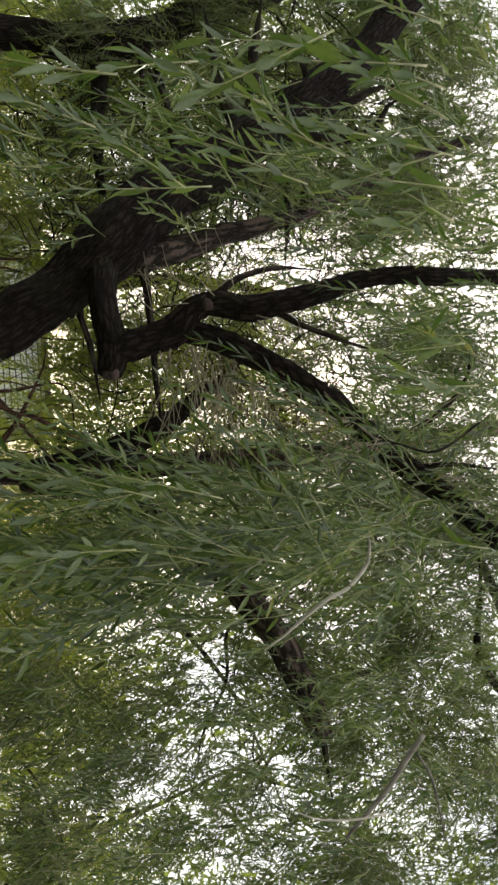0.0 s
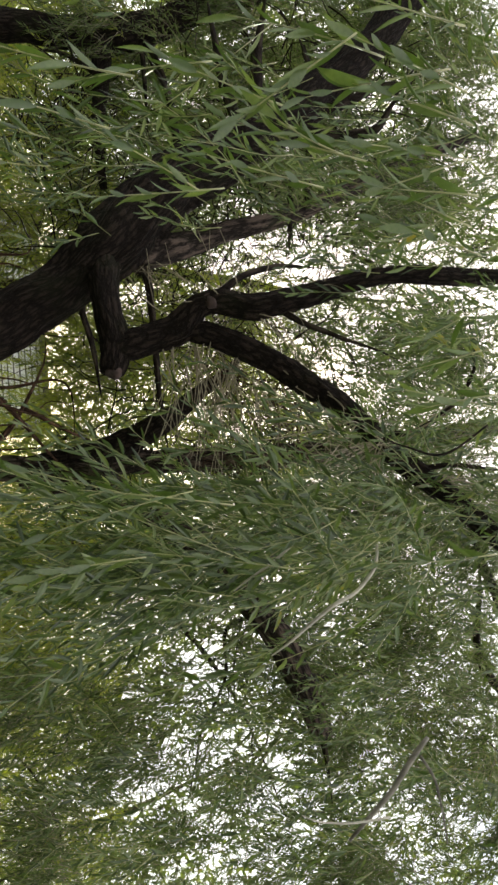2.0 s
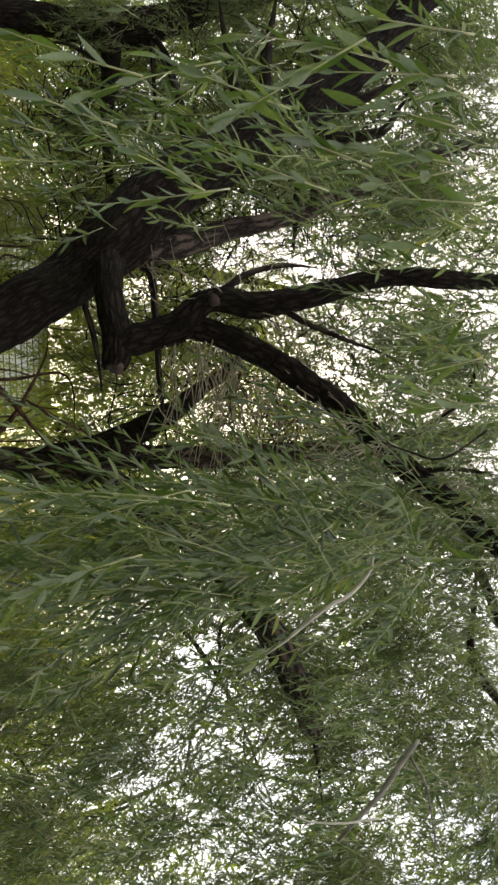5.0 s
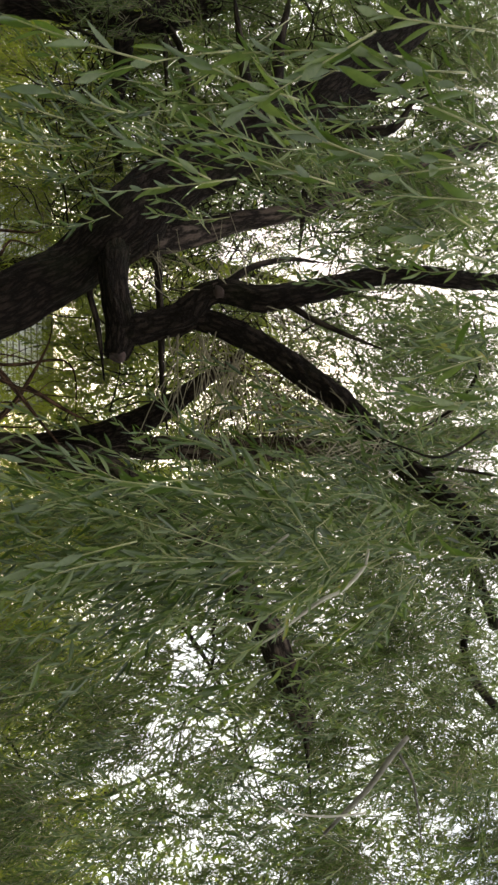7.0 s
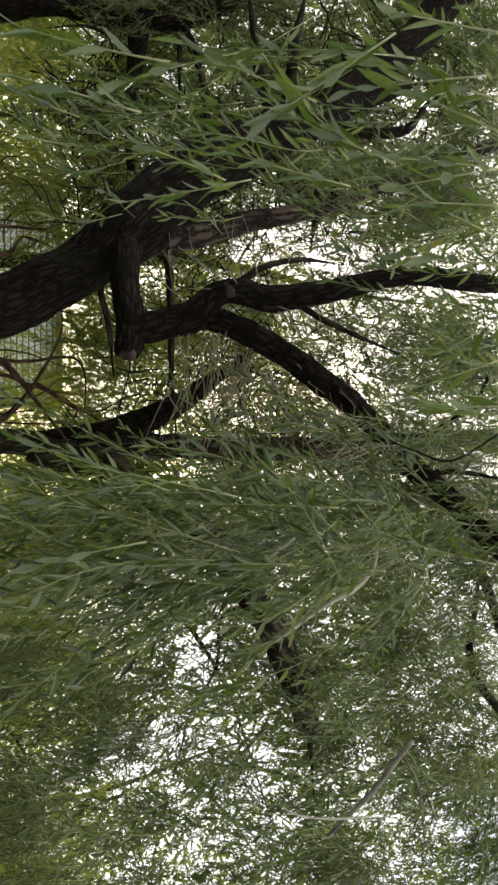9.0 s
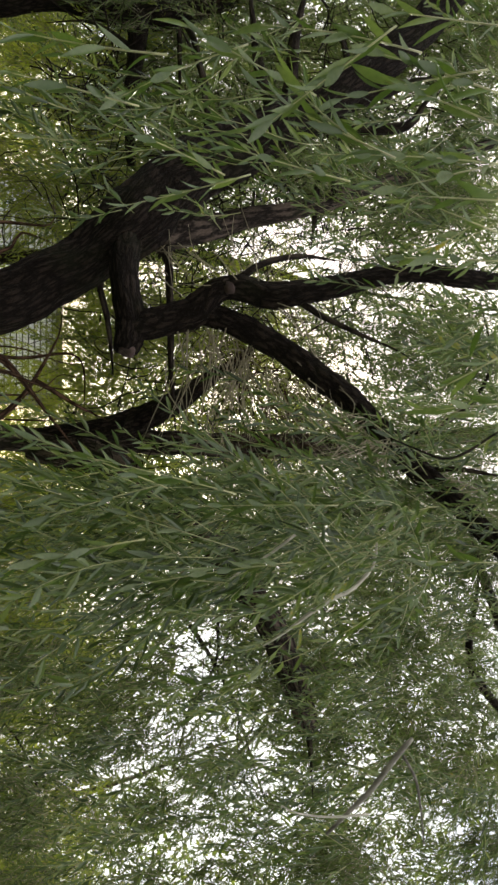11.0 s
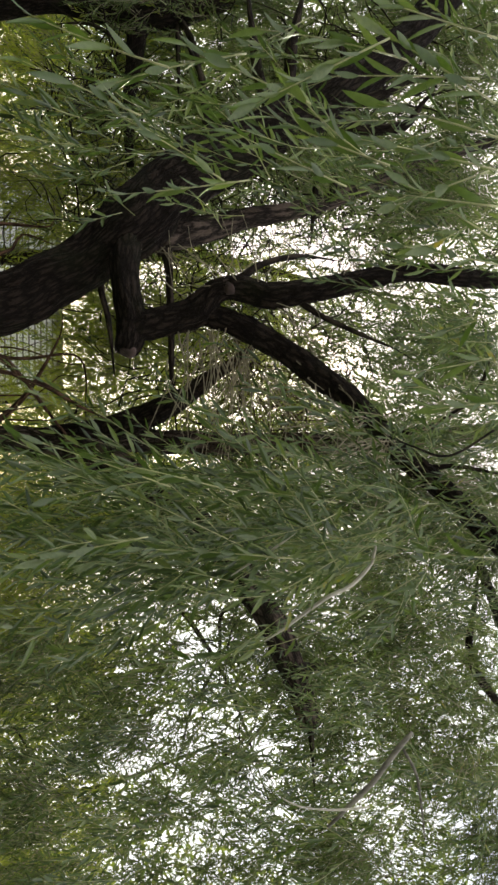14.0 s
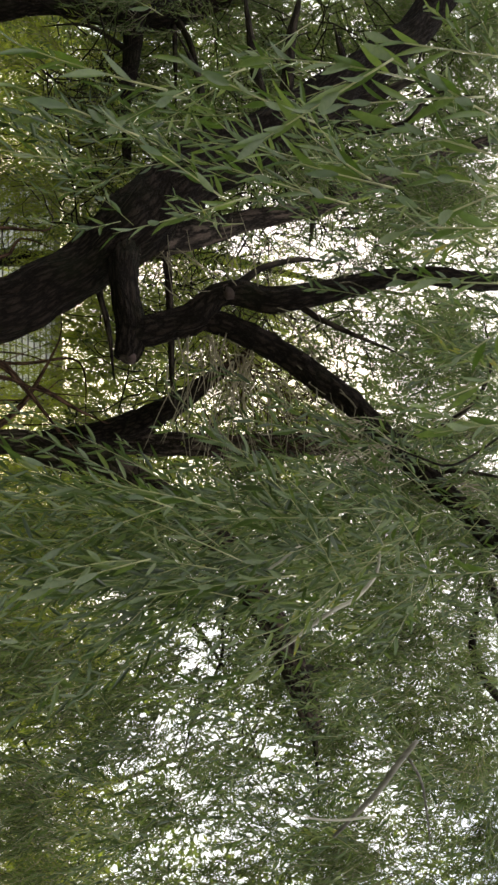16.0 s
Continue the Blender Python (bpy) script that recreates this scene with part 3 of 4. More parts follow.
def scatter(name, parent, meshes, box, count, seed, tilt=(0, 0), jitter=10, gust=5.0, sway=2.5, size=(0.8, 1.2), gaps=(), drop=0.3, step=0.5, keyed=True, kind="stuff", label="", clump=None):
    """count shoots or sprays spread through a box (x0, x1, y0, y1, z0, z1), hanging, each free to swing about its root."""
    rng = random.Random(seed)
    made = []
    tries = 0
    while len(made) < count and tries < count * 20:
        tries += 1
        c = (rng.uniform(box[0], box[1]), rng.uniform(box[2], box[3]), rng.uniform(box[4], box[5]))
        if inside(c, gaps):
            continue
        if clump is not None and noise.noise(Vector(c) * 0.95 + Vector((seed, 0, 0))) < clump:
            continue
        k = rng.uniform(*size)
        m = pose(c[0], c[1], c[2] + drop * k, tilt[1] + rng.gauss(0, jitter), tilt[0] + rng.gauss(0, jitter), 0) @ pose(0, 0, 0, 0, 0, rng.uniform(0, 360)) @ Matrix.Scale(k, 4)
        ob = put(name, rng.choice(meshes), parent, m, label, kind)
        if keyed:
            MOVES.append((ob, gust * rng.uniform(0.7, 1.2), sway * rng.uniform(0.6, 1.3), rng.uniform(1.4, 2.6), rng.uniform(0, 6.28), step))
        made.append(ob)
    return made


CURTAIN = [foliage_mesh("shoot", 100 + i, 3, 0.75, 0.022, 0.072, 1, 0.06, [STEM, LEAF], 0.0017, 0.28, 0.195) for i in range(9)]
SHORT = [foliage_mesh("short_shoot", 150 + i, 2, 0.38, 0.021, 0.070, 1, 0.05, [STEM, LEAF], 0.0017, 0.28, 0.195) for i in range(8)]
CROWN = [foliage_mesh("spray", 200 + i, 18, 0.42, 0.017, 0.070, 0, 0.13, [TWIG, LEAF_FAR], 0.0022, 0.4, 0.17) for i in range(10)]
# willow sprays in the brighter leaf colour, which paints them as sunlit
SUN_TINTED = [foliage_mesh("sun_tinted_spray", 240 + i, 14, 0.42, 0.022, 0.070, 0, 0.15, [TWIG, LEAF_BUSH_SUNLIT], 0.0022, 0.4, 0.19) for i in range(6)]
BACKLIT = [foliage_mesh("back_spray", 260 + i, 16, 0.5, 0.026, 0.082, 0, 0.2, [TWIG, LEAF_FAR], 0.0025, 0.6, 0.24) for i in range(8)]


def bare_mesh(name, seed, count, length, radius, mat=None):
    """A knot of leafless side twigs running every way."""
    rng = random.Random(seed)
    V, F = [], []
    for _ in range(count):
        o = np.array([rng.gauss(0, 0.2), rng.gauss(0, 0.15), rng.gauss(0, 0.2)])
        d = np.array([rng.gauss(0, 1), rng.gauss(0, 0.5), rng.gauss(0.2, 0.9)])
        d *= length * rng.uniform(0.4, 1.0) / np.linalg.norm(d)
        b = np.array([rng.gauss(0, 1), rng.gauss(0, 1), rng.gauss(0, 1)]) * 0.1 * length
        t = np.linspace(0, 1, 7)[:, None]
        r = radius * rng.uniform(0.5, 1.2)
        path = np.hstack([o + d * t + b * np.sin(3.1 * t) + 0.02 * np.sin(9 * t + rng.uniform(0, 6)), r * (1 - 0.75 * t)])
        v, f, _ = tube(path, 4)
        k = len(V)
        V.extend(v)
        F.extend([tuple(a + k for a in q) for q in f])
    return mesh_from(name, V, F, [mat or BARK_FINE])


RUSTY = [bare_mesh("twig_spray", 420 + i, 16, 0.7, 0.005, BARK_RED) for i in range(3)]
BARE = [bare_mesh("twig_spray", 400 + i, 13, 0.75, 0.006) for i in range(6)]
BUSHY = [foliage_mesh("bush_spray", 300 + i, 10, 0.55, 0.035, 0.10, 0, 0.16, [TWIG, LEAF_BUSH_SUNLIT], 0.003, 0.3, 0.26, 1.0) for i in range(5)]

SKY_GAPS = [(2.58, 5.80, 3.17, 0.19, 0.99), (3.42, 5.80, 4.89, 0.39, 0.33), (1.72, 5.80, 3.24, 0.16, 0.25), (1.40, 5.80, 3.99, 0.18, 0.20), (1.54, 5.80, 5.82, 0.31, 0.32), (3.36, 5.80, 3.76, 0.10, 0.33), (3.12, 5.80, 2.44, 0.09, 0.20), (1.33, 5.80, 2.70, 0.11, 0.29)]
SKY_GAPS_FAR = [(4.46, 10.00, 4.30, 0.29, 1.63), (5.90, 10.00, 7.27, 0.64, 0.48), (2.96, 10.00, 4.42, 0.23, 0.36), (2.42, 10.00, 5.72, 0.27, 0.26), (2.66, 10.00, 8.88, 0.48, 0.46), (5.80, 10.00, 5.32, 0.11, 0.49), (5.38, 10.00, 3.04, 0.11, 0.23), (2.29, 10.00, 3.50, 0.15, 0.43)]
SUN_GAPS = [(-0.77, 9.50, 6.80, 0.38, 0.51), (-2.74, 9.50, 5.73, 0.21, 0.40), (-1.76, 9.50, 5.94, 0.14, 0.18), (-0.23, 9.50, 5.13, 0.08, 0.39), (-3.20, 9.50, 7.18, 0.17, 0.21)]


LIMB_GAPS = [(-0.12, 2.80, 3.13, 0.11, 0.15), (0.08, 2.80, 3.36, 0.14, 0.17), (0.27, 2.80, 3.59, 0.14, 0.15)]
# curtain over the gap between the trunks
scatter("shoot", near, CURTAIN, (0.15, 0.42, 2, 2.9, 1.62, 2.89), 52, 1, (0, 0), 7, 10.0, 3.5)
scatter("shoot", near, SHORT, (0.04, 0.56, 2.4, 3.2, 2.92, 3.90), 34, 2, (0, 0), 14, 5.0, 2.2, gaps=LIMB_GAPS, drop=0.18)
scatter("shoot", near, SHORT, (0.63, 2.31, 2.9, 4.2, 1.68, 4.44), 112, 12, (0, 0), 16, 5.0, 3.0, gaps=[(0.75, 3.50, 2.87, 0.14, 0.17), (0.99, 3.50, 3.03, 0.15, 0.16), (1.25, 3.50, 3.12, 0.13, 0.15)], drop=0.18)
scatter("shoot", near, SHORT, (1.58, 2.04, 3.5, 4.3, 3.22, 3.74), 6, 25, (0, 0), 16, 5.0, 3.0, drop=0.18)
# over the leaning trunk
scatter("shoot", near, SHORT, (-1.03, -0.74, 2, 2.7, 1.99, 2.98), 9, 3, (22, 0), 14, 6.0, 5.5, drop=0.18)
scatter("shoot", near, SHORT, (-1.39, -0.87, 2, 3, 1.65, 2.46), 15, 4, (16, 0), 14, 6.0, 5.5, drop=0.18)
scatter("shoot", near, SHORT, (-1.10, -0.57, 1.6, 2.3, 2.67, 3.21), 11, 5, (14, 0), 14, 6.0, 5.5, drop=0.18)
scatter("shoot", near, SHORT, (-0.53, -0.01, 1.9, 2.8, 3.12, 3.53), 9, 6, (4, 0), 16, 6.0, 5.5, gaps=LIMB_GAPS, drop=0.18)
# thin shoots between the limbs and towards the top of the crown
scatter("shoot", near, SHORT, (-1.26, -0.86, 2, 2.8, 2.91, 3.52), 8, 41, (6, 0), 16, 6.0, 5.0, drop=0.18)
scatter("shoot", near, SHORT, (-0.71, -0.41, 2.6, 3.4, 3.61, 4.07), 11, 42, (3, 0), 16, 5.0, 3.0, drop=0.18)
scatter("shoot", near, SHORT, (-0.34, 0.09, 2.4, 3.2, 3.42, 3.90), 9, 43, (3, 0), 16, 5.0, 3.0, drop=0.18)
scatter("spray", near, CROWN, (-2.11, -1.92, 4.9, 5.6, 3.42, 5.68), 16, 44, (4, 0), 20, 3.0, 2.0, drop=0.2, step=1.0)
scatter("spray", near, CROWN, (-3.52, -2.30, 4.8, 6, 5.21, 6.05), 24, 46, (4, 0), 20, 3.0, 2.0, drop=0.2, step=1.0)
scatter("spray", near, CROWN, (-0.99, -0.49, 4.4, 5.6, 4.64, 5.72), 12, 47, (0, 0), 20, 3.0, 2.0, drop=0.2, step=1.0)
scatter("shoot", near, SHORT, (0.81, 1.66, 3.2, 4.2, 2.94, 3.63), 9, 48, (0, 0), 16, 5.0, 3.0, drop=0.18)
scatter("spray", near, CROWN, (-1.66, -1.50, 3.9, 4.4, 3.25, 4.64), 8, 54, (4, 0), 20, 3.0, 2.0, (0.6, 0.9), drop=0.2, step=1.0)
scatter("spray", near, CROWN, (0.20, 0.98, 4.8, 5.8, 3.34, 5.15), 22, 55, (0, 0), 20, 3.0, 2.0, drop=0.2, step=1.0)
scatter("spray", near, CROWN, (0.16, 0.89, 4.2, 5.4, 4.91, 5.72), 12, 56, (0, 0), 20, 3.0, 2.0, drop=0.2, step=1.0)
# crown of the further willow
scatter("spray", far, CROWN, (0.95, 3.88, 4.8, 6.8, 1.65, 6.37), 195, 7, (0, 0), 22, 3.0, 2.0, gaps=SKY_GAPS + [(2.26, 5.80, 2.01, 0.38, 0.25)], drop=0.2, step=1.0)
scatter("spray", far, CROWN, (-1.22, 1.17, 5.2, 7, 4.47, 6.62), 80, 8, (0, 0), 22, 3.0, 2.0, gaps=[(-0.49, 6.00, 4.89, 0.32, 0.49)], drop=0.2, step=1.0)
scatter("spray", far, CROWN, (1.13, 2.97, 4.8, 6.6, 3.62, 6.29), 34, 26, (0, 0), 22, 3.0, 2.0, gaps=SKY_GAPS, drop=0.2, step=1.0)
scatter("spray", far, CROWN, (2.06, 4.25, 4.8, 6.6, 5.18, 6.29), 26, 27, (0, 0), 22, 3.0, 2.0, gaps=SKY_GAPS, drop=0.2, step=1.0)
scatter("spray", far, CROWN, (3.22, 3.92, 4.9, 6.6, 2.69, 4.64), 22, 33, (0, 0), 22, 3.0, 2.0, drop=0.2, step=1.0)
scatter("spray", side, CROWN, (-4.22, -2.07, 5.4, 7.4, 2.43, 4.62), 130, 9, (4, 0), 22, 3.0, 2.0, gaps=[(-3.32, 6.00, 3.57, 0.10, 0.10)], drop=0.2, step=1.0)
# sprays with the sunlight put into their leaf colour
scatter("spray", side, SUN_TINTED, (-4.32, -2.01, 6, 8, 1.61, 2.99), 60, 15, (4, 0), 22, 3.0, 2.0, gaps=[(-2.31, 6.50, 2.61, 0.12, 0.10), (-3.68, 6.50, 2.64, 0.10, 0.17)], drop=0.2, step=1.0)
scatter("spray", side, SUN_TINTED, (-4.81, -2.62, 8, 10, 1.61, 2.63), 14, 31, (4, 0), 26, 2.0, 1.5, (0.9, 1.3), drop=0.2, step=2.0)
scatter("spray", side, CROWN, (-4.70, -2.30, 5.4, 7.4, 4.62, 6.87), 112, 10, (4, 0), 22, 3.0, 2.0, gaps=[(-2.86, 6.00, 5.49, 0.21, 0.16)], drop=0.2, step=1.0)

# ---------------------------------------------------------------- a willow well behind
back = thing("willow_tree", (1.2, 11.0, 0), "broad distant willow with a thin sunlit crown", "tree", "willows")
limb("trunk", [(1.2, 11, 0, 0.22), (1.1, 11, 2.5, 0.17), (1.4, 11.1, 5.0, 0.13), (1.2, 11.2, 8.0, 0.07), (1.3, 11.2, 10, 0.03)], back, sides=16, step=0.15)
limb("limb", [(1.15, 11, 2.8, 0.06), (-1.0, 10.6, 4.2, 0.035), (-3.4, 10.2, 5.6, 0.012)], back, sides=10, step=0.15)
limb("limb", [(1.25, 11, 3.4, 0.06), (3.5, 10.8, 5.0, 0.03), (6.0, 11.2, 6.0, 0.012)], back, sides=10, step=0.15)
scatter("spray", back, BACKLIT, (-0.03, 7.27, 8.5, 12, 2.25, 10.04), 200, 13, (0, 0), 30, 2.0, 1.5, (1.1, 1.7), gaps=SKY_GAPS_FAR, drop=0.2, step=2.0, clump=-0.12)
scatter("spray", back, SUN_TINTED, (0.82, 5.80, 8.5, 10.5, 1.68, 3.33), 48, 17, (0, 0), 22, 2.0, 1.5, (1.0, 1.5), gaps=SKY_GAPS_FAR, drop=0.2, step=2.0)
scatter("twig_spray", back, BARE, (1.37, 5.18, 6.8, 8, 3.42, 7.69), 40, 22, (0, 0), 40, 1.0, 1.0, (0.8, 1.3), drop=0.1, step=2.0)

other = thing("willow_tree", (-2.6, 10.5, 0), "slender distant willow against the light", "tree", "willows")
limb("trunk", [(-2.6, 10.5, 0, 0.16), (-2.5, 10.5, 2.2, 0.12), (-2.7, 10.5, 4.6, 0.08), (-2.4, 10.5, 7.0, 0.04), (-2.3, 10.5, 8.6, 0.015)], other, sides=12, step=0.15)
limb("limb", [(-2.5, 10.5, 2.4, 0.06), (-1.4, 10.3, 3.8, 0.035), (-0.4, 10.2, 5.4, 0.012)], other, sides=8, step=0.15)
limb("limb", [(-2.6, 10.5, 3.2, 0.05), (-3.6, 10.3, 4.4, 0.03), (-4.4, 10.2, 5.6, 0.01)], other, sides=8, step=0.15)
scatter("spray", other, BACKLIT, (-3.20, 0.36, 8, 11, 2.48, 9.42), 150, 20, (0, 0), 30, 2.0, 1.5, (1.0, 1.5), gaps=SUN_GAPS, drop=0.2, step=2.0, clump=-0.12)
# more sprays whose bright leaf colour stands in for sun on the foliage
scatter("spray", other, SUN_TINTED, (-2.74, 0.40, 8, 10, 2.37, 5.84), 100, 16, (0, 0), 22, 2.0, 1.5, (0.9, 1.3), gaps=SUN_GAPS, drop=0.2, step=2.0)
scatter("spray", other, SUN_TINTED, (-3.14, 0.12, 9, 12, 1.83, 2.80), 3, 19, (0, 0), 22, 2.0, 1.5, (1.0, 1.5), drop=0.2, step=2.0)
scatter("spray", other, SUN_TINTED, (-1.78, 0.10, 7.4, 9, 2.07, 3.82), 52, 24, (0, 0), 26, 2.0, 1.5, (0.8, 1.2), drop=0.2, step=2.0)
scatter("spray", other, SUN_TINTED, (-3.17, 0.11, 8, 10.5, 2.62, 3.21), 36, 28, (0, 0), 26, 2.0, 1.5, (0.8, 1.3), drop=0.2, step=2.0)
scatter("spray", other, SUN_TINTED, (-0.69, 0.86, 9, 11, 1.68, 2.60), 20, 30, (0, 0), 26, 2.0, 1.5, (0.9, 1.3), drop=0.2, step=2.0)
scatter("spray", back, SUN_TINTED, (0.57, 1.96, 8, 10, 1.61, 2.43), 26, 29, (0, 0), 26, 2.0, 1.5, (0.9, 1.3), drop=0.2, step=2.0)
scatter("spray", other, SUN_TINTED, (-1.52, -0.46, 7.6, 9.5, 3.91, 5.63), 34, 51, (0, 0), 26, 2.0, 1.5, (0.8, 1.2), drop=0.2, step=2.0)
scatter("spray", back, SUN_TINTED, (0.10, 1.42, 7.6, 9.4, 1.90, 4.39), 44, 53, (0, 0), 26, 2.0, 1.5, (0.8, 1.2), drop=0.2, step=2.0)
scatter("twig_spray", other, RUSTY, (-0.78, -0.02, 5.2, 6.2, 3.42, 4.50), 24, 32, (0, 0), 40, 1.0, 1.0, (0.6, 0.9), drop=0.1, step=2.0)
scatter("twig_spray", other, BARE, (-2.16, 0.31, 5.6, 7.6, 2.31, 6.73), 60, 21, (0, 0), 50, 1.0, 1.0, (0.7, 1.2), drop=0.1, step=2.0)
scatter("spray", side, BACKLIT, (-6.52, -2.68, 8, 10, 1.67, 9.01), 130, 18, (0, 0), 30, 2.0, 1.5, (1.1, 1.6), gaps=[(-3.19, 9.00, 3.00, 0.14, 0.11), (-5.09, 9.00, 3.04, 0.12, 0.21), (-4.30, 9.00, 7.44, 0.32, 0.24)], drop=0.2, step=2.0, clump=-0.12)
scatter("twig_spray", side, BARE, (-3.53, -1.69, 4.9, 6, 1.95, 4.91), 40, 23, (0, 0), 50, 1.0, 1.0, (0.7, 1.2), drop=0.1, step=2.0)


# ---------------------------------------------------------------- single shoots close by, leaf by leaf
LEAVES = []
for i in range(7):
    rng = random.Random(500 + i)
    v, f = blade(np.zeros(3), np.array([0, 0, -1.0]), np.array([1.0, 0, 0]), 0.094 * rng.uniform(0.75, 1.15), 0.0195 * rng.uniform(0.85, 1.15), 2, 0.0)
    v = np.array(v)
    k = rng.uniform(0.4, 1.6)
    v[:, 1] += k * v[:, 2] ** 2 * 1.5
    LEAVES.append(mesh_from("leaf", v, f, [LEAF]))


def close_shoot(root, tip, seed, gap=0.031):
    """A young shoot from root to tip whose leaves stand singly on the stem."""
    rng = random.Random(seed)
    a, b = np.array(root), np.array(tip)
    L = np.linalg.norm(b - a)
    sag = np.array([0, 0, -1.0]) * 0.06 * L + np.array([rng.uniform(-1, 1), rng.uniform(-1, 1), 0]) * 0.05 * L
    pts = np.array([a + (b - a) * t + sag * (t * t - t) * -2 for t in np.linspace(0, 1, 12)])
    path = np.hstack([pts - a, np.linspace(0.0021, 0.0008, 12)[:, None]])
    v, f, uv = tube(path, 5)
    stem = put("shoot", mesh_from("shoot", v, f, [STEM], None, uv), near, Matrix.Translation(a))
    s, az = 0.08 * L, rng.uniform(0, 6)
    while s < L:
        t = s / L
        p = np.array([np.interp(t, np.linspace(0, 1, 12), pts[:, k]) for k in range(3)])
        q = Vector(pts[min(11, int(t * 11) + 1)] - pts[int(t * 11)]).normalized()
        az += math.pi + rng.uniform(-0.6, 0.6)
        ang = radians(rng.uniform(14, 42)) * (1 - 0.5 * t)
        turn = q.to_track_quat("-Z", "Y").to_matrix().to_4x4()
        m = Matrix.Translation(p) @ turn @ pose(0, 0, 0, 0, 0, math.degrees(az)) @ pose(0, 0, 0, math.degrees(ang), 0, rng.uniform(-70, 70)) @ Matrix.Scale(rng.uniform(0.7, 1.1) * (1 - 0.25 * t), 4)
        put("leaf", rng.choice(LEAVES), stem, m)
        s += gap * rng.uniform(0.7, 1.3)
    MOVES.append((stem, 8.0 * rng.uniform(0.6, 1.2), 8.0 * rng.uniform(0.6, 1.3), rng.uniform(1.5, 2.6), rng.uniform(0, 6.28), 0.4))


for k, (root, tip) in enumerate([
    ((-0.699, 1.150, 2.352), (-0.706, 1.150, 2.033)), ((-0.480, 1.100, 2.268), (-0.566, 1.150, 2.028)), ((-0.497, 1.120, 2.235), (-0.550, 1.100, 2.098)), ((-0.564, 1.500, 2.093), (-0.665, 1.500, 1.839)),
    ((-0.611, 1.600, 2.188), (-0.515, 1.550, 1.847)), ((-0.665, 1.300, 2.213), (-0.748, 1.300, 1.951)), ((-0.637, 1.200, 1.895), (-0.691, 1.250, 1.645)), ((-0.623, 1.100, 2.493), (-0.691, 1.100, 2.202)),
    ((-0.544, 1.200, 2.574), (-0.558, 1.200, 2.269)), ((-0.442, 1.300, 2.640), (-0.546, 1.300, 2.312)), ((-0.353, 1.200, 2.574), (-0.375, 1.200, 2.329)), ((-0.548, 1.400, 2.340), (-0.602, 1.400, 2.036)),
    ((-0.852, 1.500, 2.145), (-0.730, 1.500, 1.851)), ((-0.636, 1.400, 1.888), (-0.691, 1.400, 1.650)), ((-0.294, 1.400, 2.736), (-0.233, 1.400, 2.567)), ((-0.062, 1.500, 2.818), (-0.111, 1.500, 2.511)),
    ((0.115, 1.700, 2.018), (0.020, 1.700, 1.661)), ((0.133, 1.700, 2.188), (0.057, 1.650, 1.814)), ((0.095, 1.800, 2.116), (0.163, 1.750, 1.712)), ((0.344, 1.900, 2.425), (0.315, 1.900, 1.918)),
    ((-0.679, 1.000, 2.417), (-0.679, 1.000, 2.207)), ((-0.511, 1.000, 2.417), (-0.545, 1.000, 2.197)), ((-0.413, 1.050, 2.458), (-0.419, 1.050, 2.259)), ((-0.663, 1.100, 2.456), (-0.617, 1.100, 2.160)), ((-0.175, 1.300, 2.640), (-0.109, 1.300, 2.443)),
    ((0.233, 1.700, 1.963), (0.292, 1.700, 1.637)), ((0.189, 1.900, 2.567), (0.130, 1.900, 2.113)), ((0.383, 1.900, 3.121), (0.290, 1.900, 2.641)),
    ((-0.672, 1.050, 2.238), (-0.502, 1.050, 2.009)), ((-0.452, 1.000, 2.400), (-0.388, 1.000, 2.207)), ((-0.072, 1.200, 2.588), (-0.053, 1.200, 2.416)),
]):
    close_shoot(root, tip, 700 + k)


# ---------------------------------------------------------------- bare twigs and dead sticks
def twig(parent, points, mat=None, name="twig", label="", wig=1.5):
    path = spline(points, 0.03)
    v, f, uv = tube(path, 6, 0.05, random.uniform(0, 50), wig)
    base = np.array(points[0][:3])
    return put(name, mesh_from(name, np.array(v) - base, f, [mat or TWIG], None, uv), parent, Matrix.Translation(base), label)


twig(near, [(1.319, 2.800, 3.392, 0.0095), (1.373, 2.780, 3.306, 0.0128), (1.481, 2.760, 3.177, 0.0122), (1.545, 2.750, 3.074, 0.0105), (1.636, 2.750, 2.948, 0.0070)], DEAD, "dead_branch", "pale dead stick with peeled bark", 0.4)
twig(near, [(0.348, 2.200, 2.866, 0.0042), (0.425, 2.200, 2.853, 0.0062), (0.490, 2.150, 2.746, 0.0067), (0.506, 2.100, 2.645, 0.0071), (0.551, 2.100, 2.560, 0.0064), (0.597, 2.100, 2.484, 0.0044), (0.631, 2.100, 2.414, 0.0025)], PEELED, "dead_branch", "pale peeled curved stick", 0.4)
twig(near, [(1.387, 2.800, 3.346, 0.0068), (1.504, 2.800, 3.410, 0.0069), (1.676, 2.850, 3.472, 0.0056), (1.863, 2.900, 3.517, 0.0036)], DEAD)
twig(near, [(1.558, 2.700, 3.119, 0.0047), (1.542, 2.700, 2.949, 0.0046), (1.499, 2.700, 2.798, 0.0034), (1.453, 2.700, 2.724, 0.0022)], PEELED)
twig(near, [(0.292, 2.100, 2.522, 0.0044), (0.350, 2.100, 2.436, 0.0043), (0.389, 2.100, 2.362, 0.0034), (0.420, 2.100, 2.308, 0.0020)], PEELED)
twig(near, [(-0.030, 2.300, 3.441, 0.0043), (0.065, 2.300, 3.237, 0.0052), (0.033, 2.300, 3.091, 0.0041), (-0.008, 2.300, 2.974, 0.0024)], BARK_FINE)
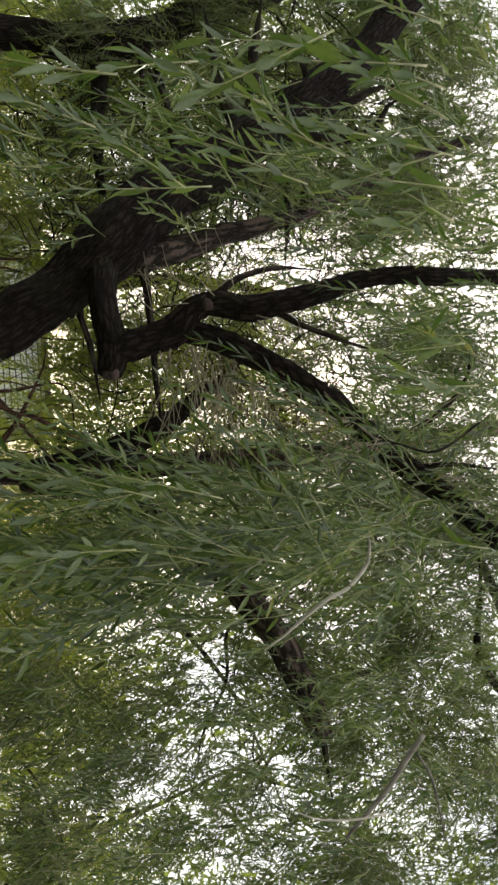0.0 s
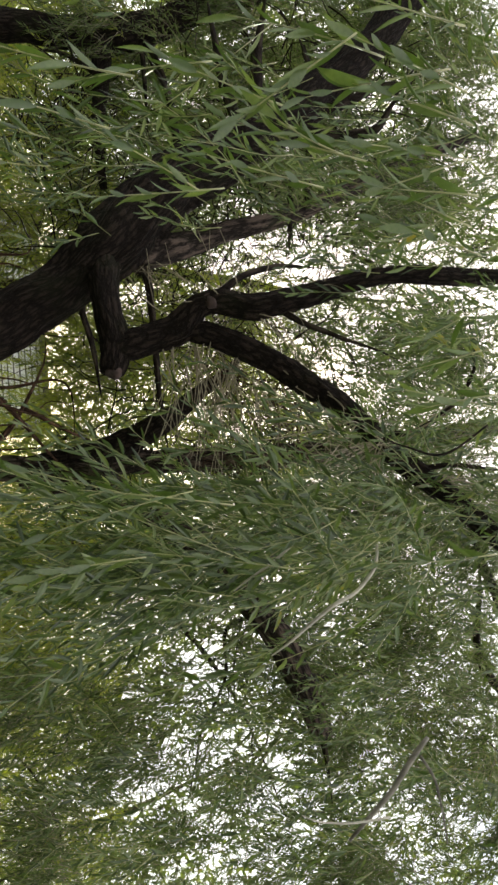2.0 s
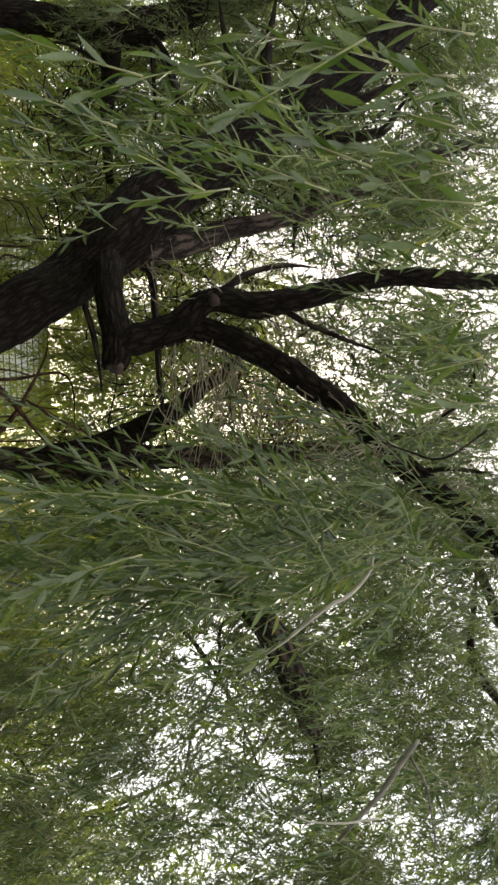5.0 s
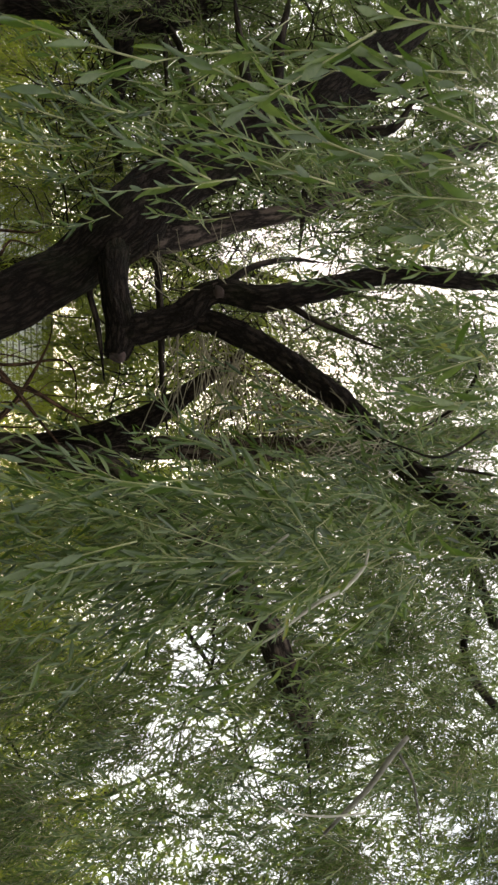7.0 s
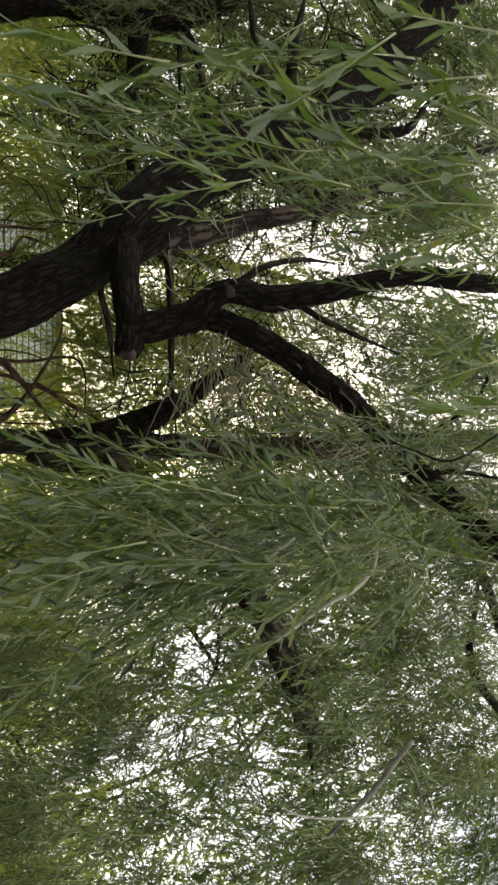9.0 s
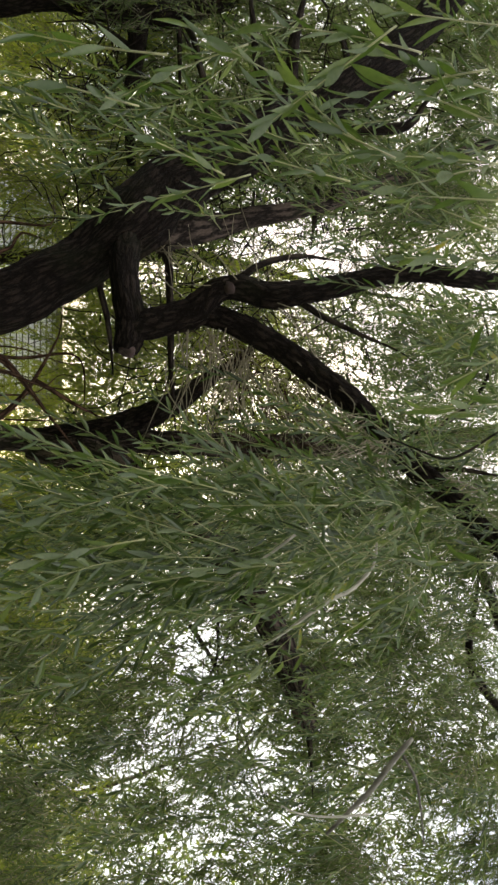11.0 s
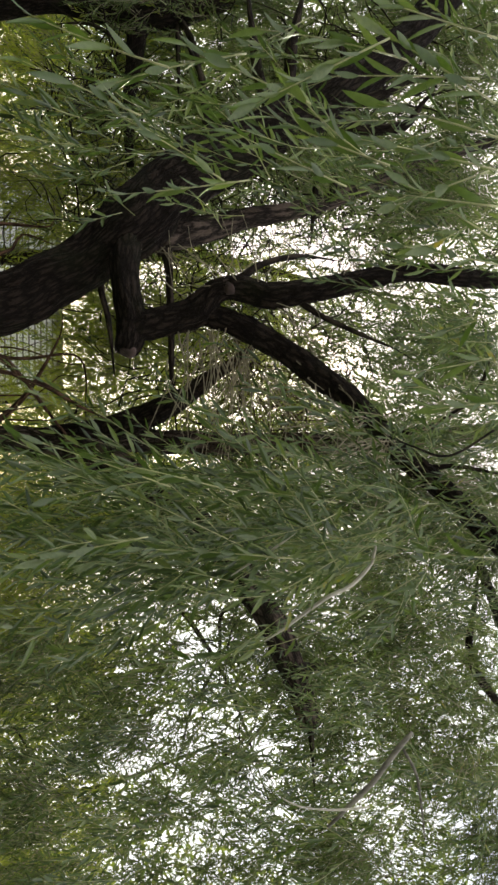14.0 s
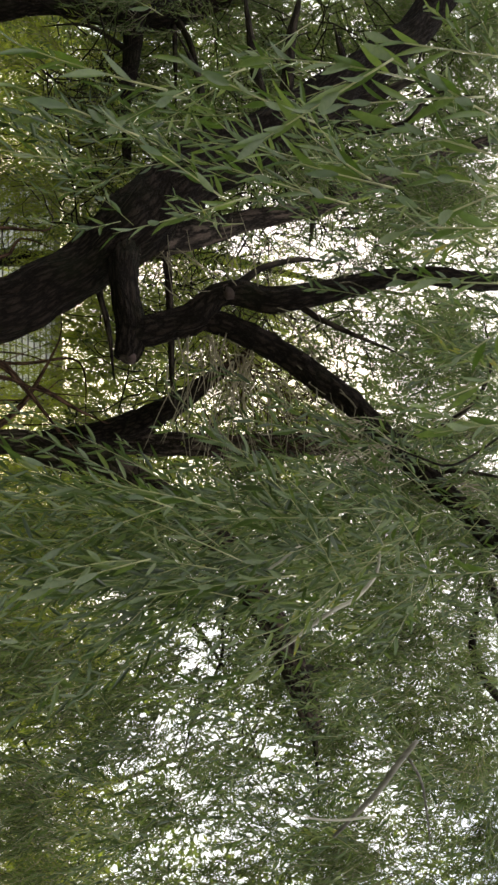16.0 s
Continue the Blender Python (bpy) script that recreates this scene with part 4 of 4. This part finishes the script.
twig(near, [(0.379, 3.000, 2.903, 0.0075), (0.475, 3.000, 2.795, 0.0062), (0.599, 3.000, 2.612, 0.0037)], DEAD)


def sprouts(start, reach, count, seed, spread):
    """Thin bare shoots from a limb near start, leaning towards reach."""
    rng = random.Random(seed)
    for _ in range(count):
        a = np.array(start) + np.array([rng.gauss(0, 0.03), rng.gauss(0, 0.05), rng.gauss(0, spread)])
        d = np.array(reach) * rng.uniform(0.45, 1.4) + np.array([rng.gauss(0, 0.13), rng.gauss(0, 0.1), rng.gauss(0, 0.2)])
        r = rng.uniform(0.0024, 0.0046)
        b = a + d * 0.5 + np.array([rng.gauss(0, 0.04), rng.gauss(0, 0.04), rng.gauss(0, 0.05)])
        twig(near, [(*a, r), (*b, r * 0.7), (*(a + d), r * 0.35)])


sprouts((-0.611, 3.970, 2.787), (0.55, -0.1, 0.0), 25, 1, 0.10)
sprouts((-0.525, 3.970, 3.007), (0.45, -0.1, -0.08), 18, 2, 0.08)
sprouts((-0.378, 3.920, 3.197), (0.35, -0.1, 0.18), 18, 3, 0.08)
sprouts((0.018, 3.500, 3.691), (0.1, -0.2, -0.45), 18, 4, 0.08)
sprouts((0.019, 3.500, 3.726), (-0.2, -0.2, 0.35), 14, 5, 0.08)
sprouts((-0.889, 3.900, 2.982), (-0.33, 0.1, 0.12), 18, 6, 0.08)
sprouts((-0.461, 3.950, 2.898), (0.42, -0.1, -0.05), 16, 11, 0.16)
sprouts((-0.303, 3.800, 3.391), (0.3, -0.1, -0.15), 12, 12, 0.12)
sprouts((-0.139, 3.650, 3.599), (0.15, -0.1, -0.35), 12, 13, 0.10)
sprouts((-1.162, 4.300, 2.622), (0.25, 0.0, 0.2), 14, 7, 0.08)
sprouts((-0.901, 3.700, 3.483), (-0.18, 0.0, 0.3), 10, 8, 0.08)
sprouts((-0.772, 3.800, 3.182), (0.18, 0.0, 0.2), 10, 9, 0.06)
sprouts((0.229, 3.350, 3.842), (0.1, -0.1, 0.45), 14, 10, 0.08)


# ---------------------------------------------------------------- behind: shrubs and a clapboard house
def shrub(at, count, radius, height, seed):
    b = thing("shrub", at, "sunlit yellow-green leafy shrub", "shrub", "shrubs by the house")
    rng = random.Random(seed)
    for _ in range(4):
        a = rng.uniform(0, 6.28)
        limb("stem", [(at[0], at[1], 0, 0.03), (at[0] + 0.3 * radius * math.cos(a), at[1] + 0.3 * radius * math.sin(a), height * 0.5, 0.022),
                      (at[0] + 0.6 * radius * math.cos(a), at[1] + 0.6 * radius * math.sin(a), height * 0.95, 0.008)], b, BARK_FINE, 6, 0.2, 0.1, 0.6)
    for _ in range(count):
        a, r, h = rng.uniform(0, 6.28), radius * math.sqrt(rng.random()), height * rng.uniform(0.12, 1.0)
        r *= 1.0 - 0.5 * (h / height) ** 2
        m = pose(at[0] + r * math.cos(a), at[1] + r * math.sin(a), h, rng.gauss(0, 20), rng.gauss(0, 20), rng.uniform(0, 360)) @ Matrix.Scale(rng.uniform(0.8, 1.3), 4)
        put("spray", rng.choice(BUSHY), b, m, kind="stuff")
    return b


for i, (x, y, c, r, h) in enumerate([(-6.2, 10.5, 60, 1.6, 3.6), (-4.0, 11.0, 16, 1.2, 1.9), (-1.9, 10.5, 16, 1.1, 1.9), (-0.4, 11.5, 40, 1.2, 3.4), (-8.5, 12.0, 60, 1.8, 4.2), (1.6, 12.0, 90, 1.6, 3.2), (2.6, 10.6, 60, 1.2, 2.5), (4.0, 12.5, 80, 1.8, 3.4), (6.6, 12.0, 50, 1.7, 3.4)]):
    shrub((x, y, 0), c, r, h, 40 + i)

for i, x in enumerate((-12.5, -9.6, -7.0, 1.2, 3.6, 6.2, 9.0, 12.0)):
    shrub((x, 17.0 + 0.6 * math.sin(3 * x), 0), 50, 2.0, 2.6 + 0.4 * math.sin(5 * x), 60 + i)


def house():
    x0, x1, y, top = -4.75, -0.85, 14.0, 3.0
    h = thing("house", ((x0 + x1) / 2, y, 0), "low house with pale grey horizontal slat cladding", "house")
    v = [(x0, y, 0), (x1, y, 0), (x1, y + 5, 0), (x0, y + 5, 0), (x0, y, top), (x1, y, top), (x1, y + 5, top), (x0, y + 5, top)]
    wall = put("wall", mesh_from("wall", v, [(0, 1, 5, 4), (1, 2, 6, 5), (2, 3, 7, 6), (3, 0, 4, 7), (4, 5, 6, 7)], [WALL], smooth=False), h)
    n = int(top / 0.105)
    pv = [(x0 - .02, -0.06, 0), (x1 + .02, -0.06, 0), (x1 + .02, -0.05, 0.079), (x0 - .02, -0.05, 0.079), (x0 - .02, -0.03, 0), (x1 + .02, -0.03, 0), (x1 + .02, -0.03, 0.079), (x0 - .02, -0.03, 0.079)]
    plank = mesh_from("slat", pv, [(0, 1, 2, 3), (4, 7, 6, 5), (0, 4, 5, 1), (3, 2, 6, 7), (0, 3, 7, 4), (1, 5, 6, 2)], [PAINT], smooth=False)
    for k in range(n):
        put("slat", plank, wall, pose(0, y, k * 0.105))
    for x in np.arange(x0 + 0.1, x1, 1.3):
        b = bmesh.new()
        bmesh.ops.create_cube(b, size=1, matrix=Matrix.Translation((x, y - 0.016, top / 2)) @ Matrix.Diagonal((0.05, 0.03, top - 0.05, 1)))
        me = bpy.data.meshes.new("batten")
        b.to_mesh(me)
        b.free()
        me.materials.append(WALL)
        put("batten", me, wall)
    rv = [(x0 - .12, y - .12, top), (x1 + .12, y - .12, top), (x1 + .12, y + 2.5, top + 0.25), (x0 - .12, y + 2.5, top + 0.25), (x1 + .12, y + 5.12, top), (x0 - .12, y + 5.12, top)]
    rv += [(a, b, c - 0.12) for a, b, c in rv]
    rf = [(0, 1, 2, 3), (3, 2, 4, 5), (7, 6, 9, 8), (8, 9, 11, 10), (0, 6, 7, 1), (5, 4, 10, 11), (0, 3, 9, 6), (3, 5, 11, 9), (1, 7, 8, 2), (2, 8, 10, 4)]
    put("roof", mesh_from("roof", rv, rf, [SHINGLE], smooth=False), h, label="dark shingle roof")


house()


# ---------------------------------------------------------------- added trees behind, and unseen shading crowns overhead
# openings of the added trees towards the sky: x, z, half width, half height
OPEN = [(-4.64, 9.59, 0.66, 2.14), (6.83, 5.15, 0.63, 2.18), (-1.80, 10.60, 0.84, 1.36), (2.92, 12.82, 0.73, 1.06), (4.88, 6.32, 0.96, 0.73), (8.82, 11.16, 0.77, 0.90), (7.98, 6.86, 0.41, 1.64), (4.75, 12.99, 0.73, 0.81), (9.22, 7.97, 0.42, 1.28), (10.29, 10.05, 0.55, 0.94), (-0.55, 11.40, 0.40, 1.08), (-11.18, 13.60, 0.44, 0.92), (7.16, 7.90, 0.42, 0.92), (9.51, 12.31, 0.43, 0.87), (-6.29, 12.06, 0.37, 0.94), (-7.57, 12.48, 0.38, 0.87), (-8.77, 13.69, 0.44, 0.74), (-6.80, 13.87, 0.36, 0.84), (3.59, 4.46, 0.37, 0.75), (5.28, 8.26, 0.40, 0.58), (-0.18, 7.27, 0.18, 0.97), (-9.64, 11.98, 0.29, 0.51), (-8.81, 6.93, 0.36, 0.38), (-8.78, 4.34, 0.32, 0.42)]


def leaf_cloud(name, centres, seed, size, fat, mat, hang=0.5):
    """Many small folded leaves round given centres, joined."""
    g = np.random.RandomState(seed)
    n = len(centres)
    way = g.normal(size=(n, 3)) * np.array([0.8, 0.8, 0.6]) + np.array([0, 0, -hang])
    way /= np.linalg.norm(way, axis=1)[:, None]
    wide = np.cross(way, g.normal(size=(n, 3)))
    wide /= np.linalg.norm(wide, axis=1)[:, None]
    ln = size * g.uniform(0.6, 1.25, (n, 1))
    mid = centres + way * ln * 0.45
    v = np.stack([centres, mid + wide * ln * fat * 0.5, centres + way * ln, mid - wide * ln * fat * 0.5], 1).reshape(-1, 3)
    me = bpy.data.meshes.new(name)
    me.vertices.add(4 * n)
    me.vertices.foreach_set("co", v.astype(np.float32).ravel())
    me.loops.add(4 * n)
    me.loops.foreach_set("vertex_index", np.arange(4 * n, dtype=np.int32))
    me.polygons.add(n)
    me.polygons.foreach_set("loop_start", np.arange(0, 4 * n, 4, dtype=np.int32))
    me.polygons.foreach_set("loop_total", np.full(n, 4, dtype=np.int32))
    me.materials.append(mat)
    me.update(calc_edges=True)
    return me


def backdrop_tree(x, y, height, radius, count, seed, mat):
    """A broad tree added as backdrop: trunk, limbs and a ragged crown that hangs low, with the openings left free."""
    t = thing("tree", (x, y, 0), "added backdrop tree that stands in for denser willow foliage", "tree", "trees of the wood")
    g = np.random.RandomState(seed)
    limb("trunk", [(x, y, 0, 0.12), (x + 0.3, y + 0.5, height * 0.3, 0.06), (x - 0.2, y + 0.9, height * 0.6, 0.03), (x, y + 0.4, height * 0.9, 0.015)], t, BARK_LIT, 10, 0.5, 0.1, 0.3)
    for k in range(5):
        a, h = g.uniform(0, 6.28), height * g.uniform(0.25, 0.7)
        d = radius * g.uniform(0.5, 0.85)
        limb("limb", [(x, y + 0.4, h, 0.05), (x + 0.5 * d * math.cos(a), y + 0.5 * d * math.sin(a), h + 0.9, 0.03), (x + d * math.cos(a), y + d * math.sin(a), h + 1.3, 0.015)], t, BARK_LIT, 6, 0.4, 0.1, 0.5)
    hubs = np.stack([g.uniform(-1, 1, 420), g.uniform(-1, 1, 420), g.uniform(0.02, 1, 420)], 1)
    hubs = hubs[hubs[:, 0] ** 2 + hubs[:, 1] ** 2 < (1.05 - 0.75 * hubs[:, 2] ** 3)]
    hubs = hubs * np.array([radius, radius * 0.6, height]) + np.array([x, y, 0])
    c = hubs[g.randint(0, len(hubs), count)] + g.normal(size=(count, 3)) * np.array([0.42, 0.42, 0.5])
    c = c[c[:, 2] > 0.1]
    k = 16.0 / c[:, 1]
    ax, az = c[:, 0] * k, 1.6 + (c[:, 2] - 1.6) * k
    keep = np.ones(len(c), dtype=bool)
    for ox, oz, rw, rh in OPEN:
        d = ((ax - ox) / rw) ** 2 + ((az - oz) / rh) ** 2
        keep &= d > g.uniform(0.45, 1.5, len(c))
    put("crown", leaf_cloud("crown", c[keep] - np.array([x, y, 0]), seed + 1, 0.24, 0.34, mat), t, Matrix.Translation((x, y, 0)), kind="stuff")


# added belt of trees, filling sky between the willows' leaves
for i, (x, y, h, r, c) in enumerate([(-11.5, 16.5, 13.0, 3.4, 6500), (-7.4, 15.4, 12.0, 3.2, 7500), (-3.2, 21.0, 16.5, 3.4, 5500), (0.6, 20.5, 17.0, 3.4, 5500),
                                     (3.6, 15.8, 12.5, 3.0, 6500), (7.6, 16.2, 13.0, 3.2, 6000), (11.6, 15.6, 13.0, 3.2, 5000), (-15.5, 17.5, 12.0, 3.2, 3500), (15.8, 17.0, 12.0, 3.2, 3000)]):
    backdrop_tree(x, y, h, r, c, 900 + 7 * i, LEAF_BACKDROP)


def unseen_shade_willow(x, y, count, seed):
    """An added willow out of view behind the viewer, whose crown blocks sky light from above and behind."""
    t = thing("willow_tree", (x, y, 0), "added unseen willow that shades the place from above and behind", "tree", "willows")
    limb("trunk", [(x, y, 0, 0.3), (x + 0.1, y + 0.3, 2.2, 0.24), (x, y + 0.8, 4.4, 0.17), (x - 0.2, y + 1.2, 7.0, 0.07)], t, BARK, 16, 0.2)
    g = np.random.RandomState(seed)
    for k in range(6):
        a = g.uniform(0, 6.28)
        limb("limb", [(x, y + 0.5, 3.6, 0.1), (x + 1.4 * math.cos(a), y + 0.6 + 1.2 * math.sin(a), 5.6, 0.07), (x + 3.0 * math.cos(a), y + 0.8 + 2.0 * math.sin(a), 6.4, 0.03)], t, BARK, 10, 0.3)
    c = np.stack([x + g.uniform(-4.5, 4.5, count), y + g.uniform(-4.0, 8.5, count), g.uniform(1.2, 8.0, count)], 1)
    clump = np.array([noise.noise(Vector(p) * 0.8) for p in c])
    low = np.where(c[:, 1] > -1.5, 3.3 + 0.95 * np.maximum(0.0, c[:, 1] + 1.0), 1.2)
    c = c[(c[:, 2] > low) & (clump > -0.25)]
    put("crown", leaf_cloud("crown", c - np.array([x, y, 0]), seed + 1, 0.16, 0.24, LEAF_FAR, 1.2), t, Matrix.Translation((x, y, 0)), kind="stuff")


# two added crowns out of view; their leaf count sets the front light
for i, (x, y) in enumerate([(-3.4, -4.2), (3.2, -4.6)]):
    unseen_shade_willow(x, y, 46000, 970 + 5 * i)


# ---------------------------------------------------------------- what moves
def gust_at(t):
    for (a, u), (b, w) in zip(GUST, GUST[1:]):
        if a <= t <= b:
            k = (t - a) / (b - a)
            k = k * k * (3 - 2 * k)
            return u + (w - u) * k
    return GUST[-1][1]


def motions():
    for ob, gust, sway, period, phase, step in MOVES:
        rest = ob.matrix_basis.copy()
        spot = Matrix.Translation(rest.translation)
        rows = []
        for i in range(int(round(16.0 / step)) + 1):
            t = i * step
            g = gust_at(max(0.0, t - 0.12 * phase * 0.3))
            s = math.sin(2 * math.pi * t / period + phase) * (0.7 + 0.3 * math.sin(0.9 * t + phase * 2))
            turn = pose(0, 0, 0, 0.6 * sway * math.sin(2 * math.pi * t / (period * 1.3) + phase * 1.7), -gust * g + sway * s, 0)
            rows.append((t, spot @ turn @ spot.inverted() @ rest))
        walk(ob, rows)


motions()
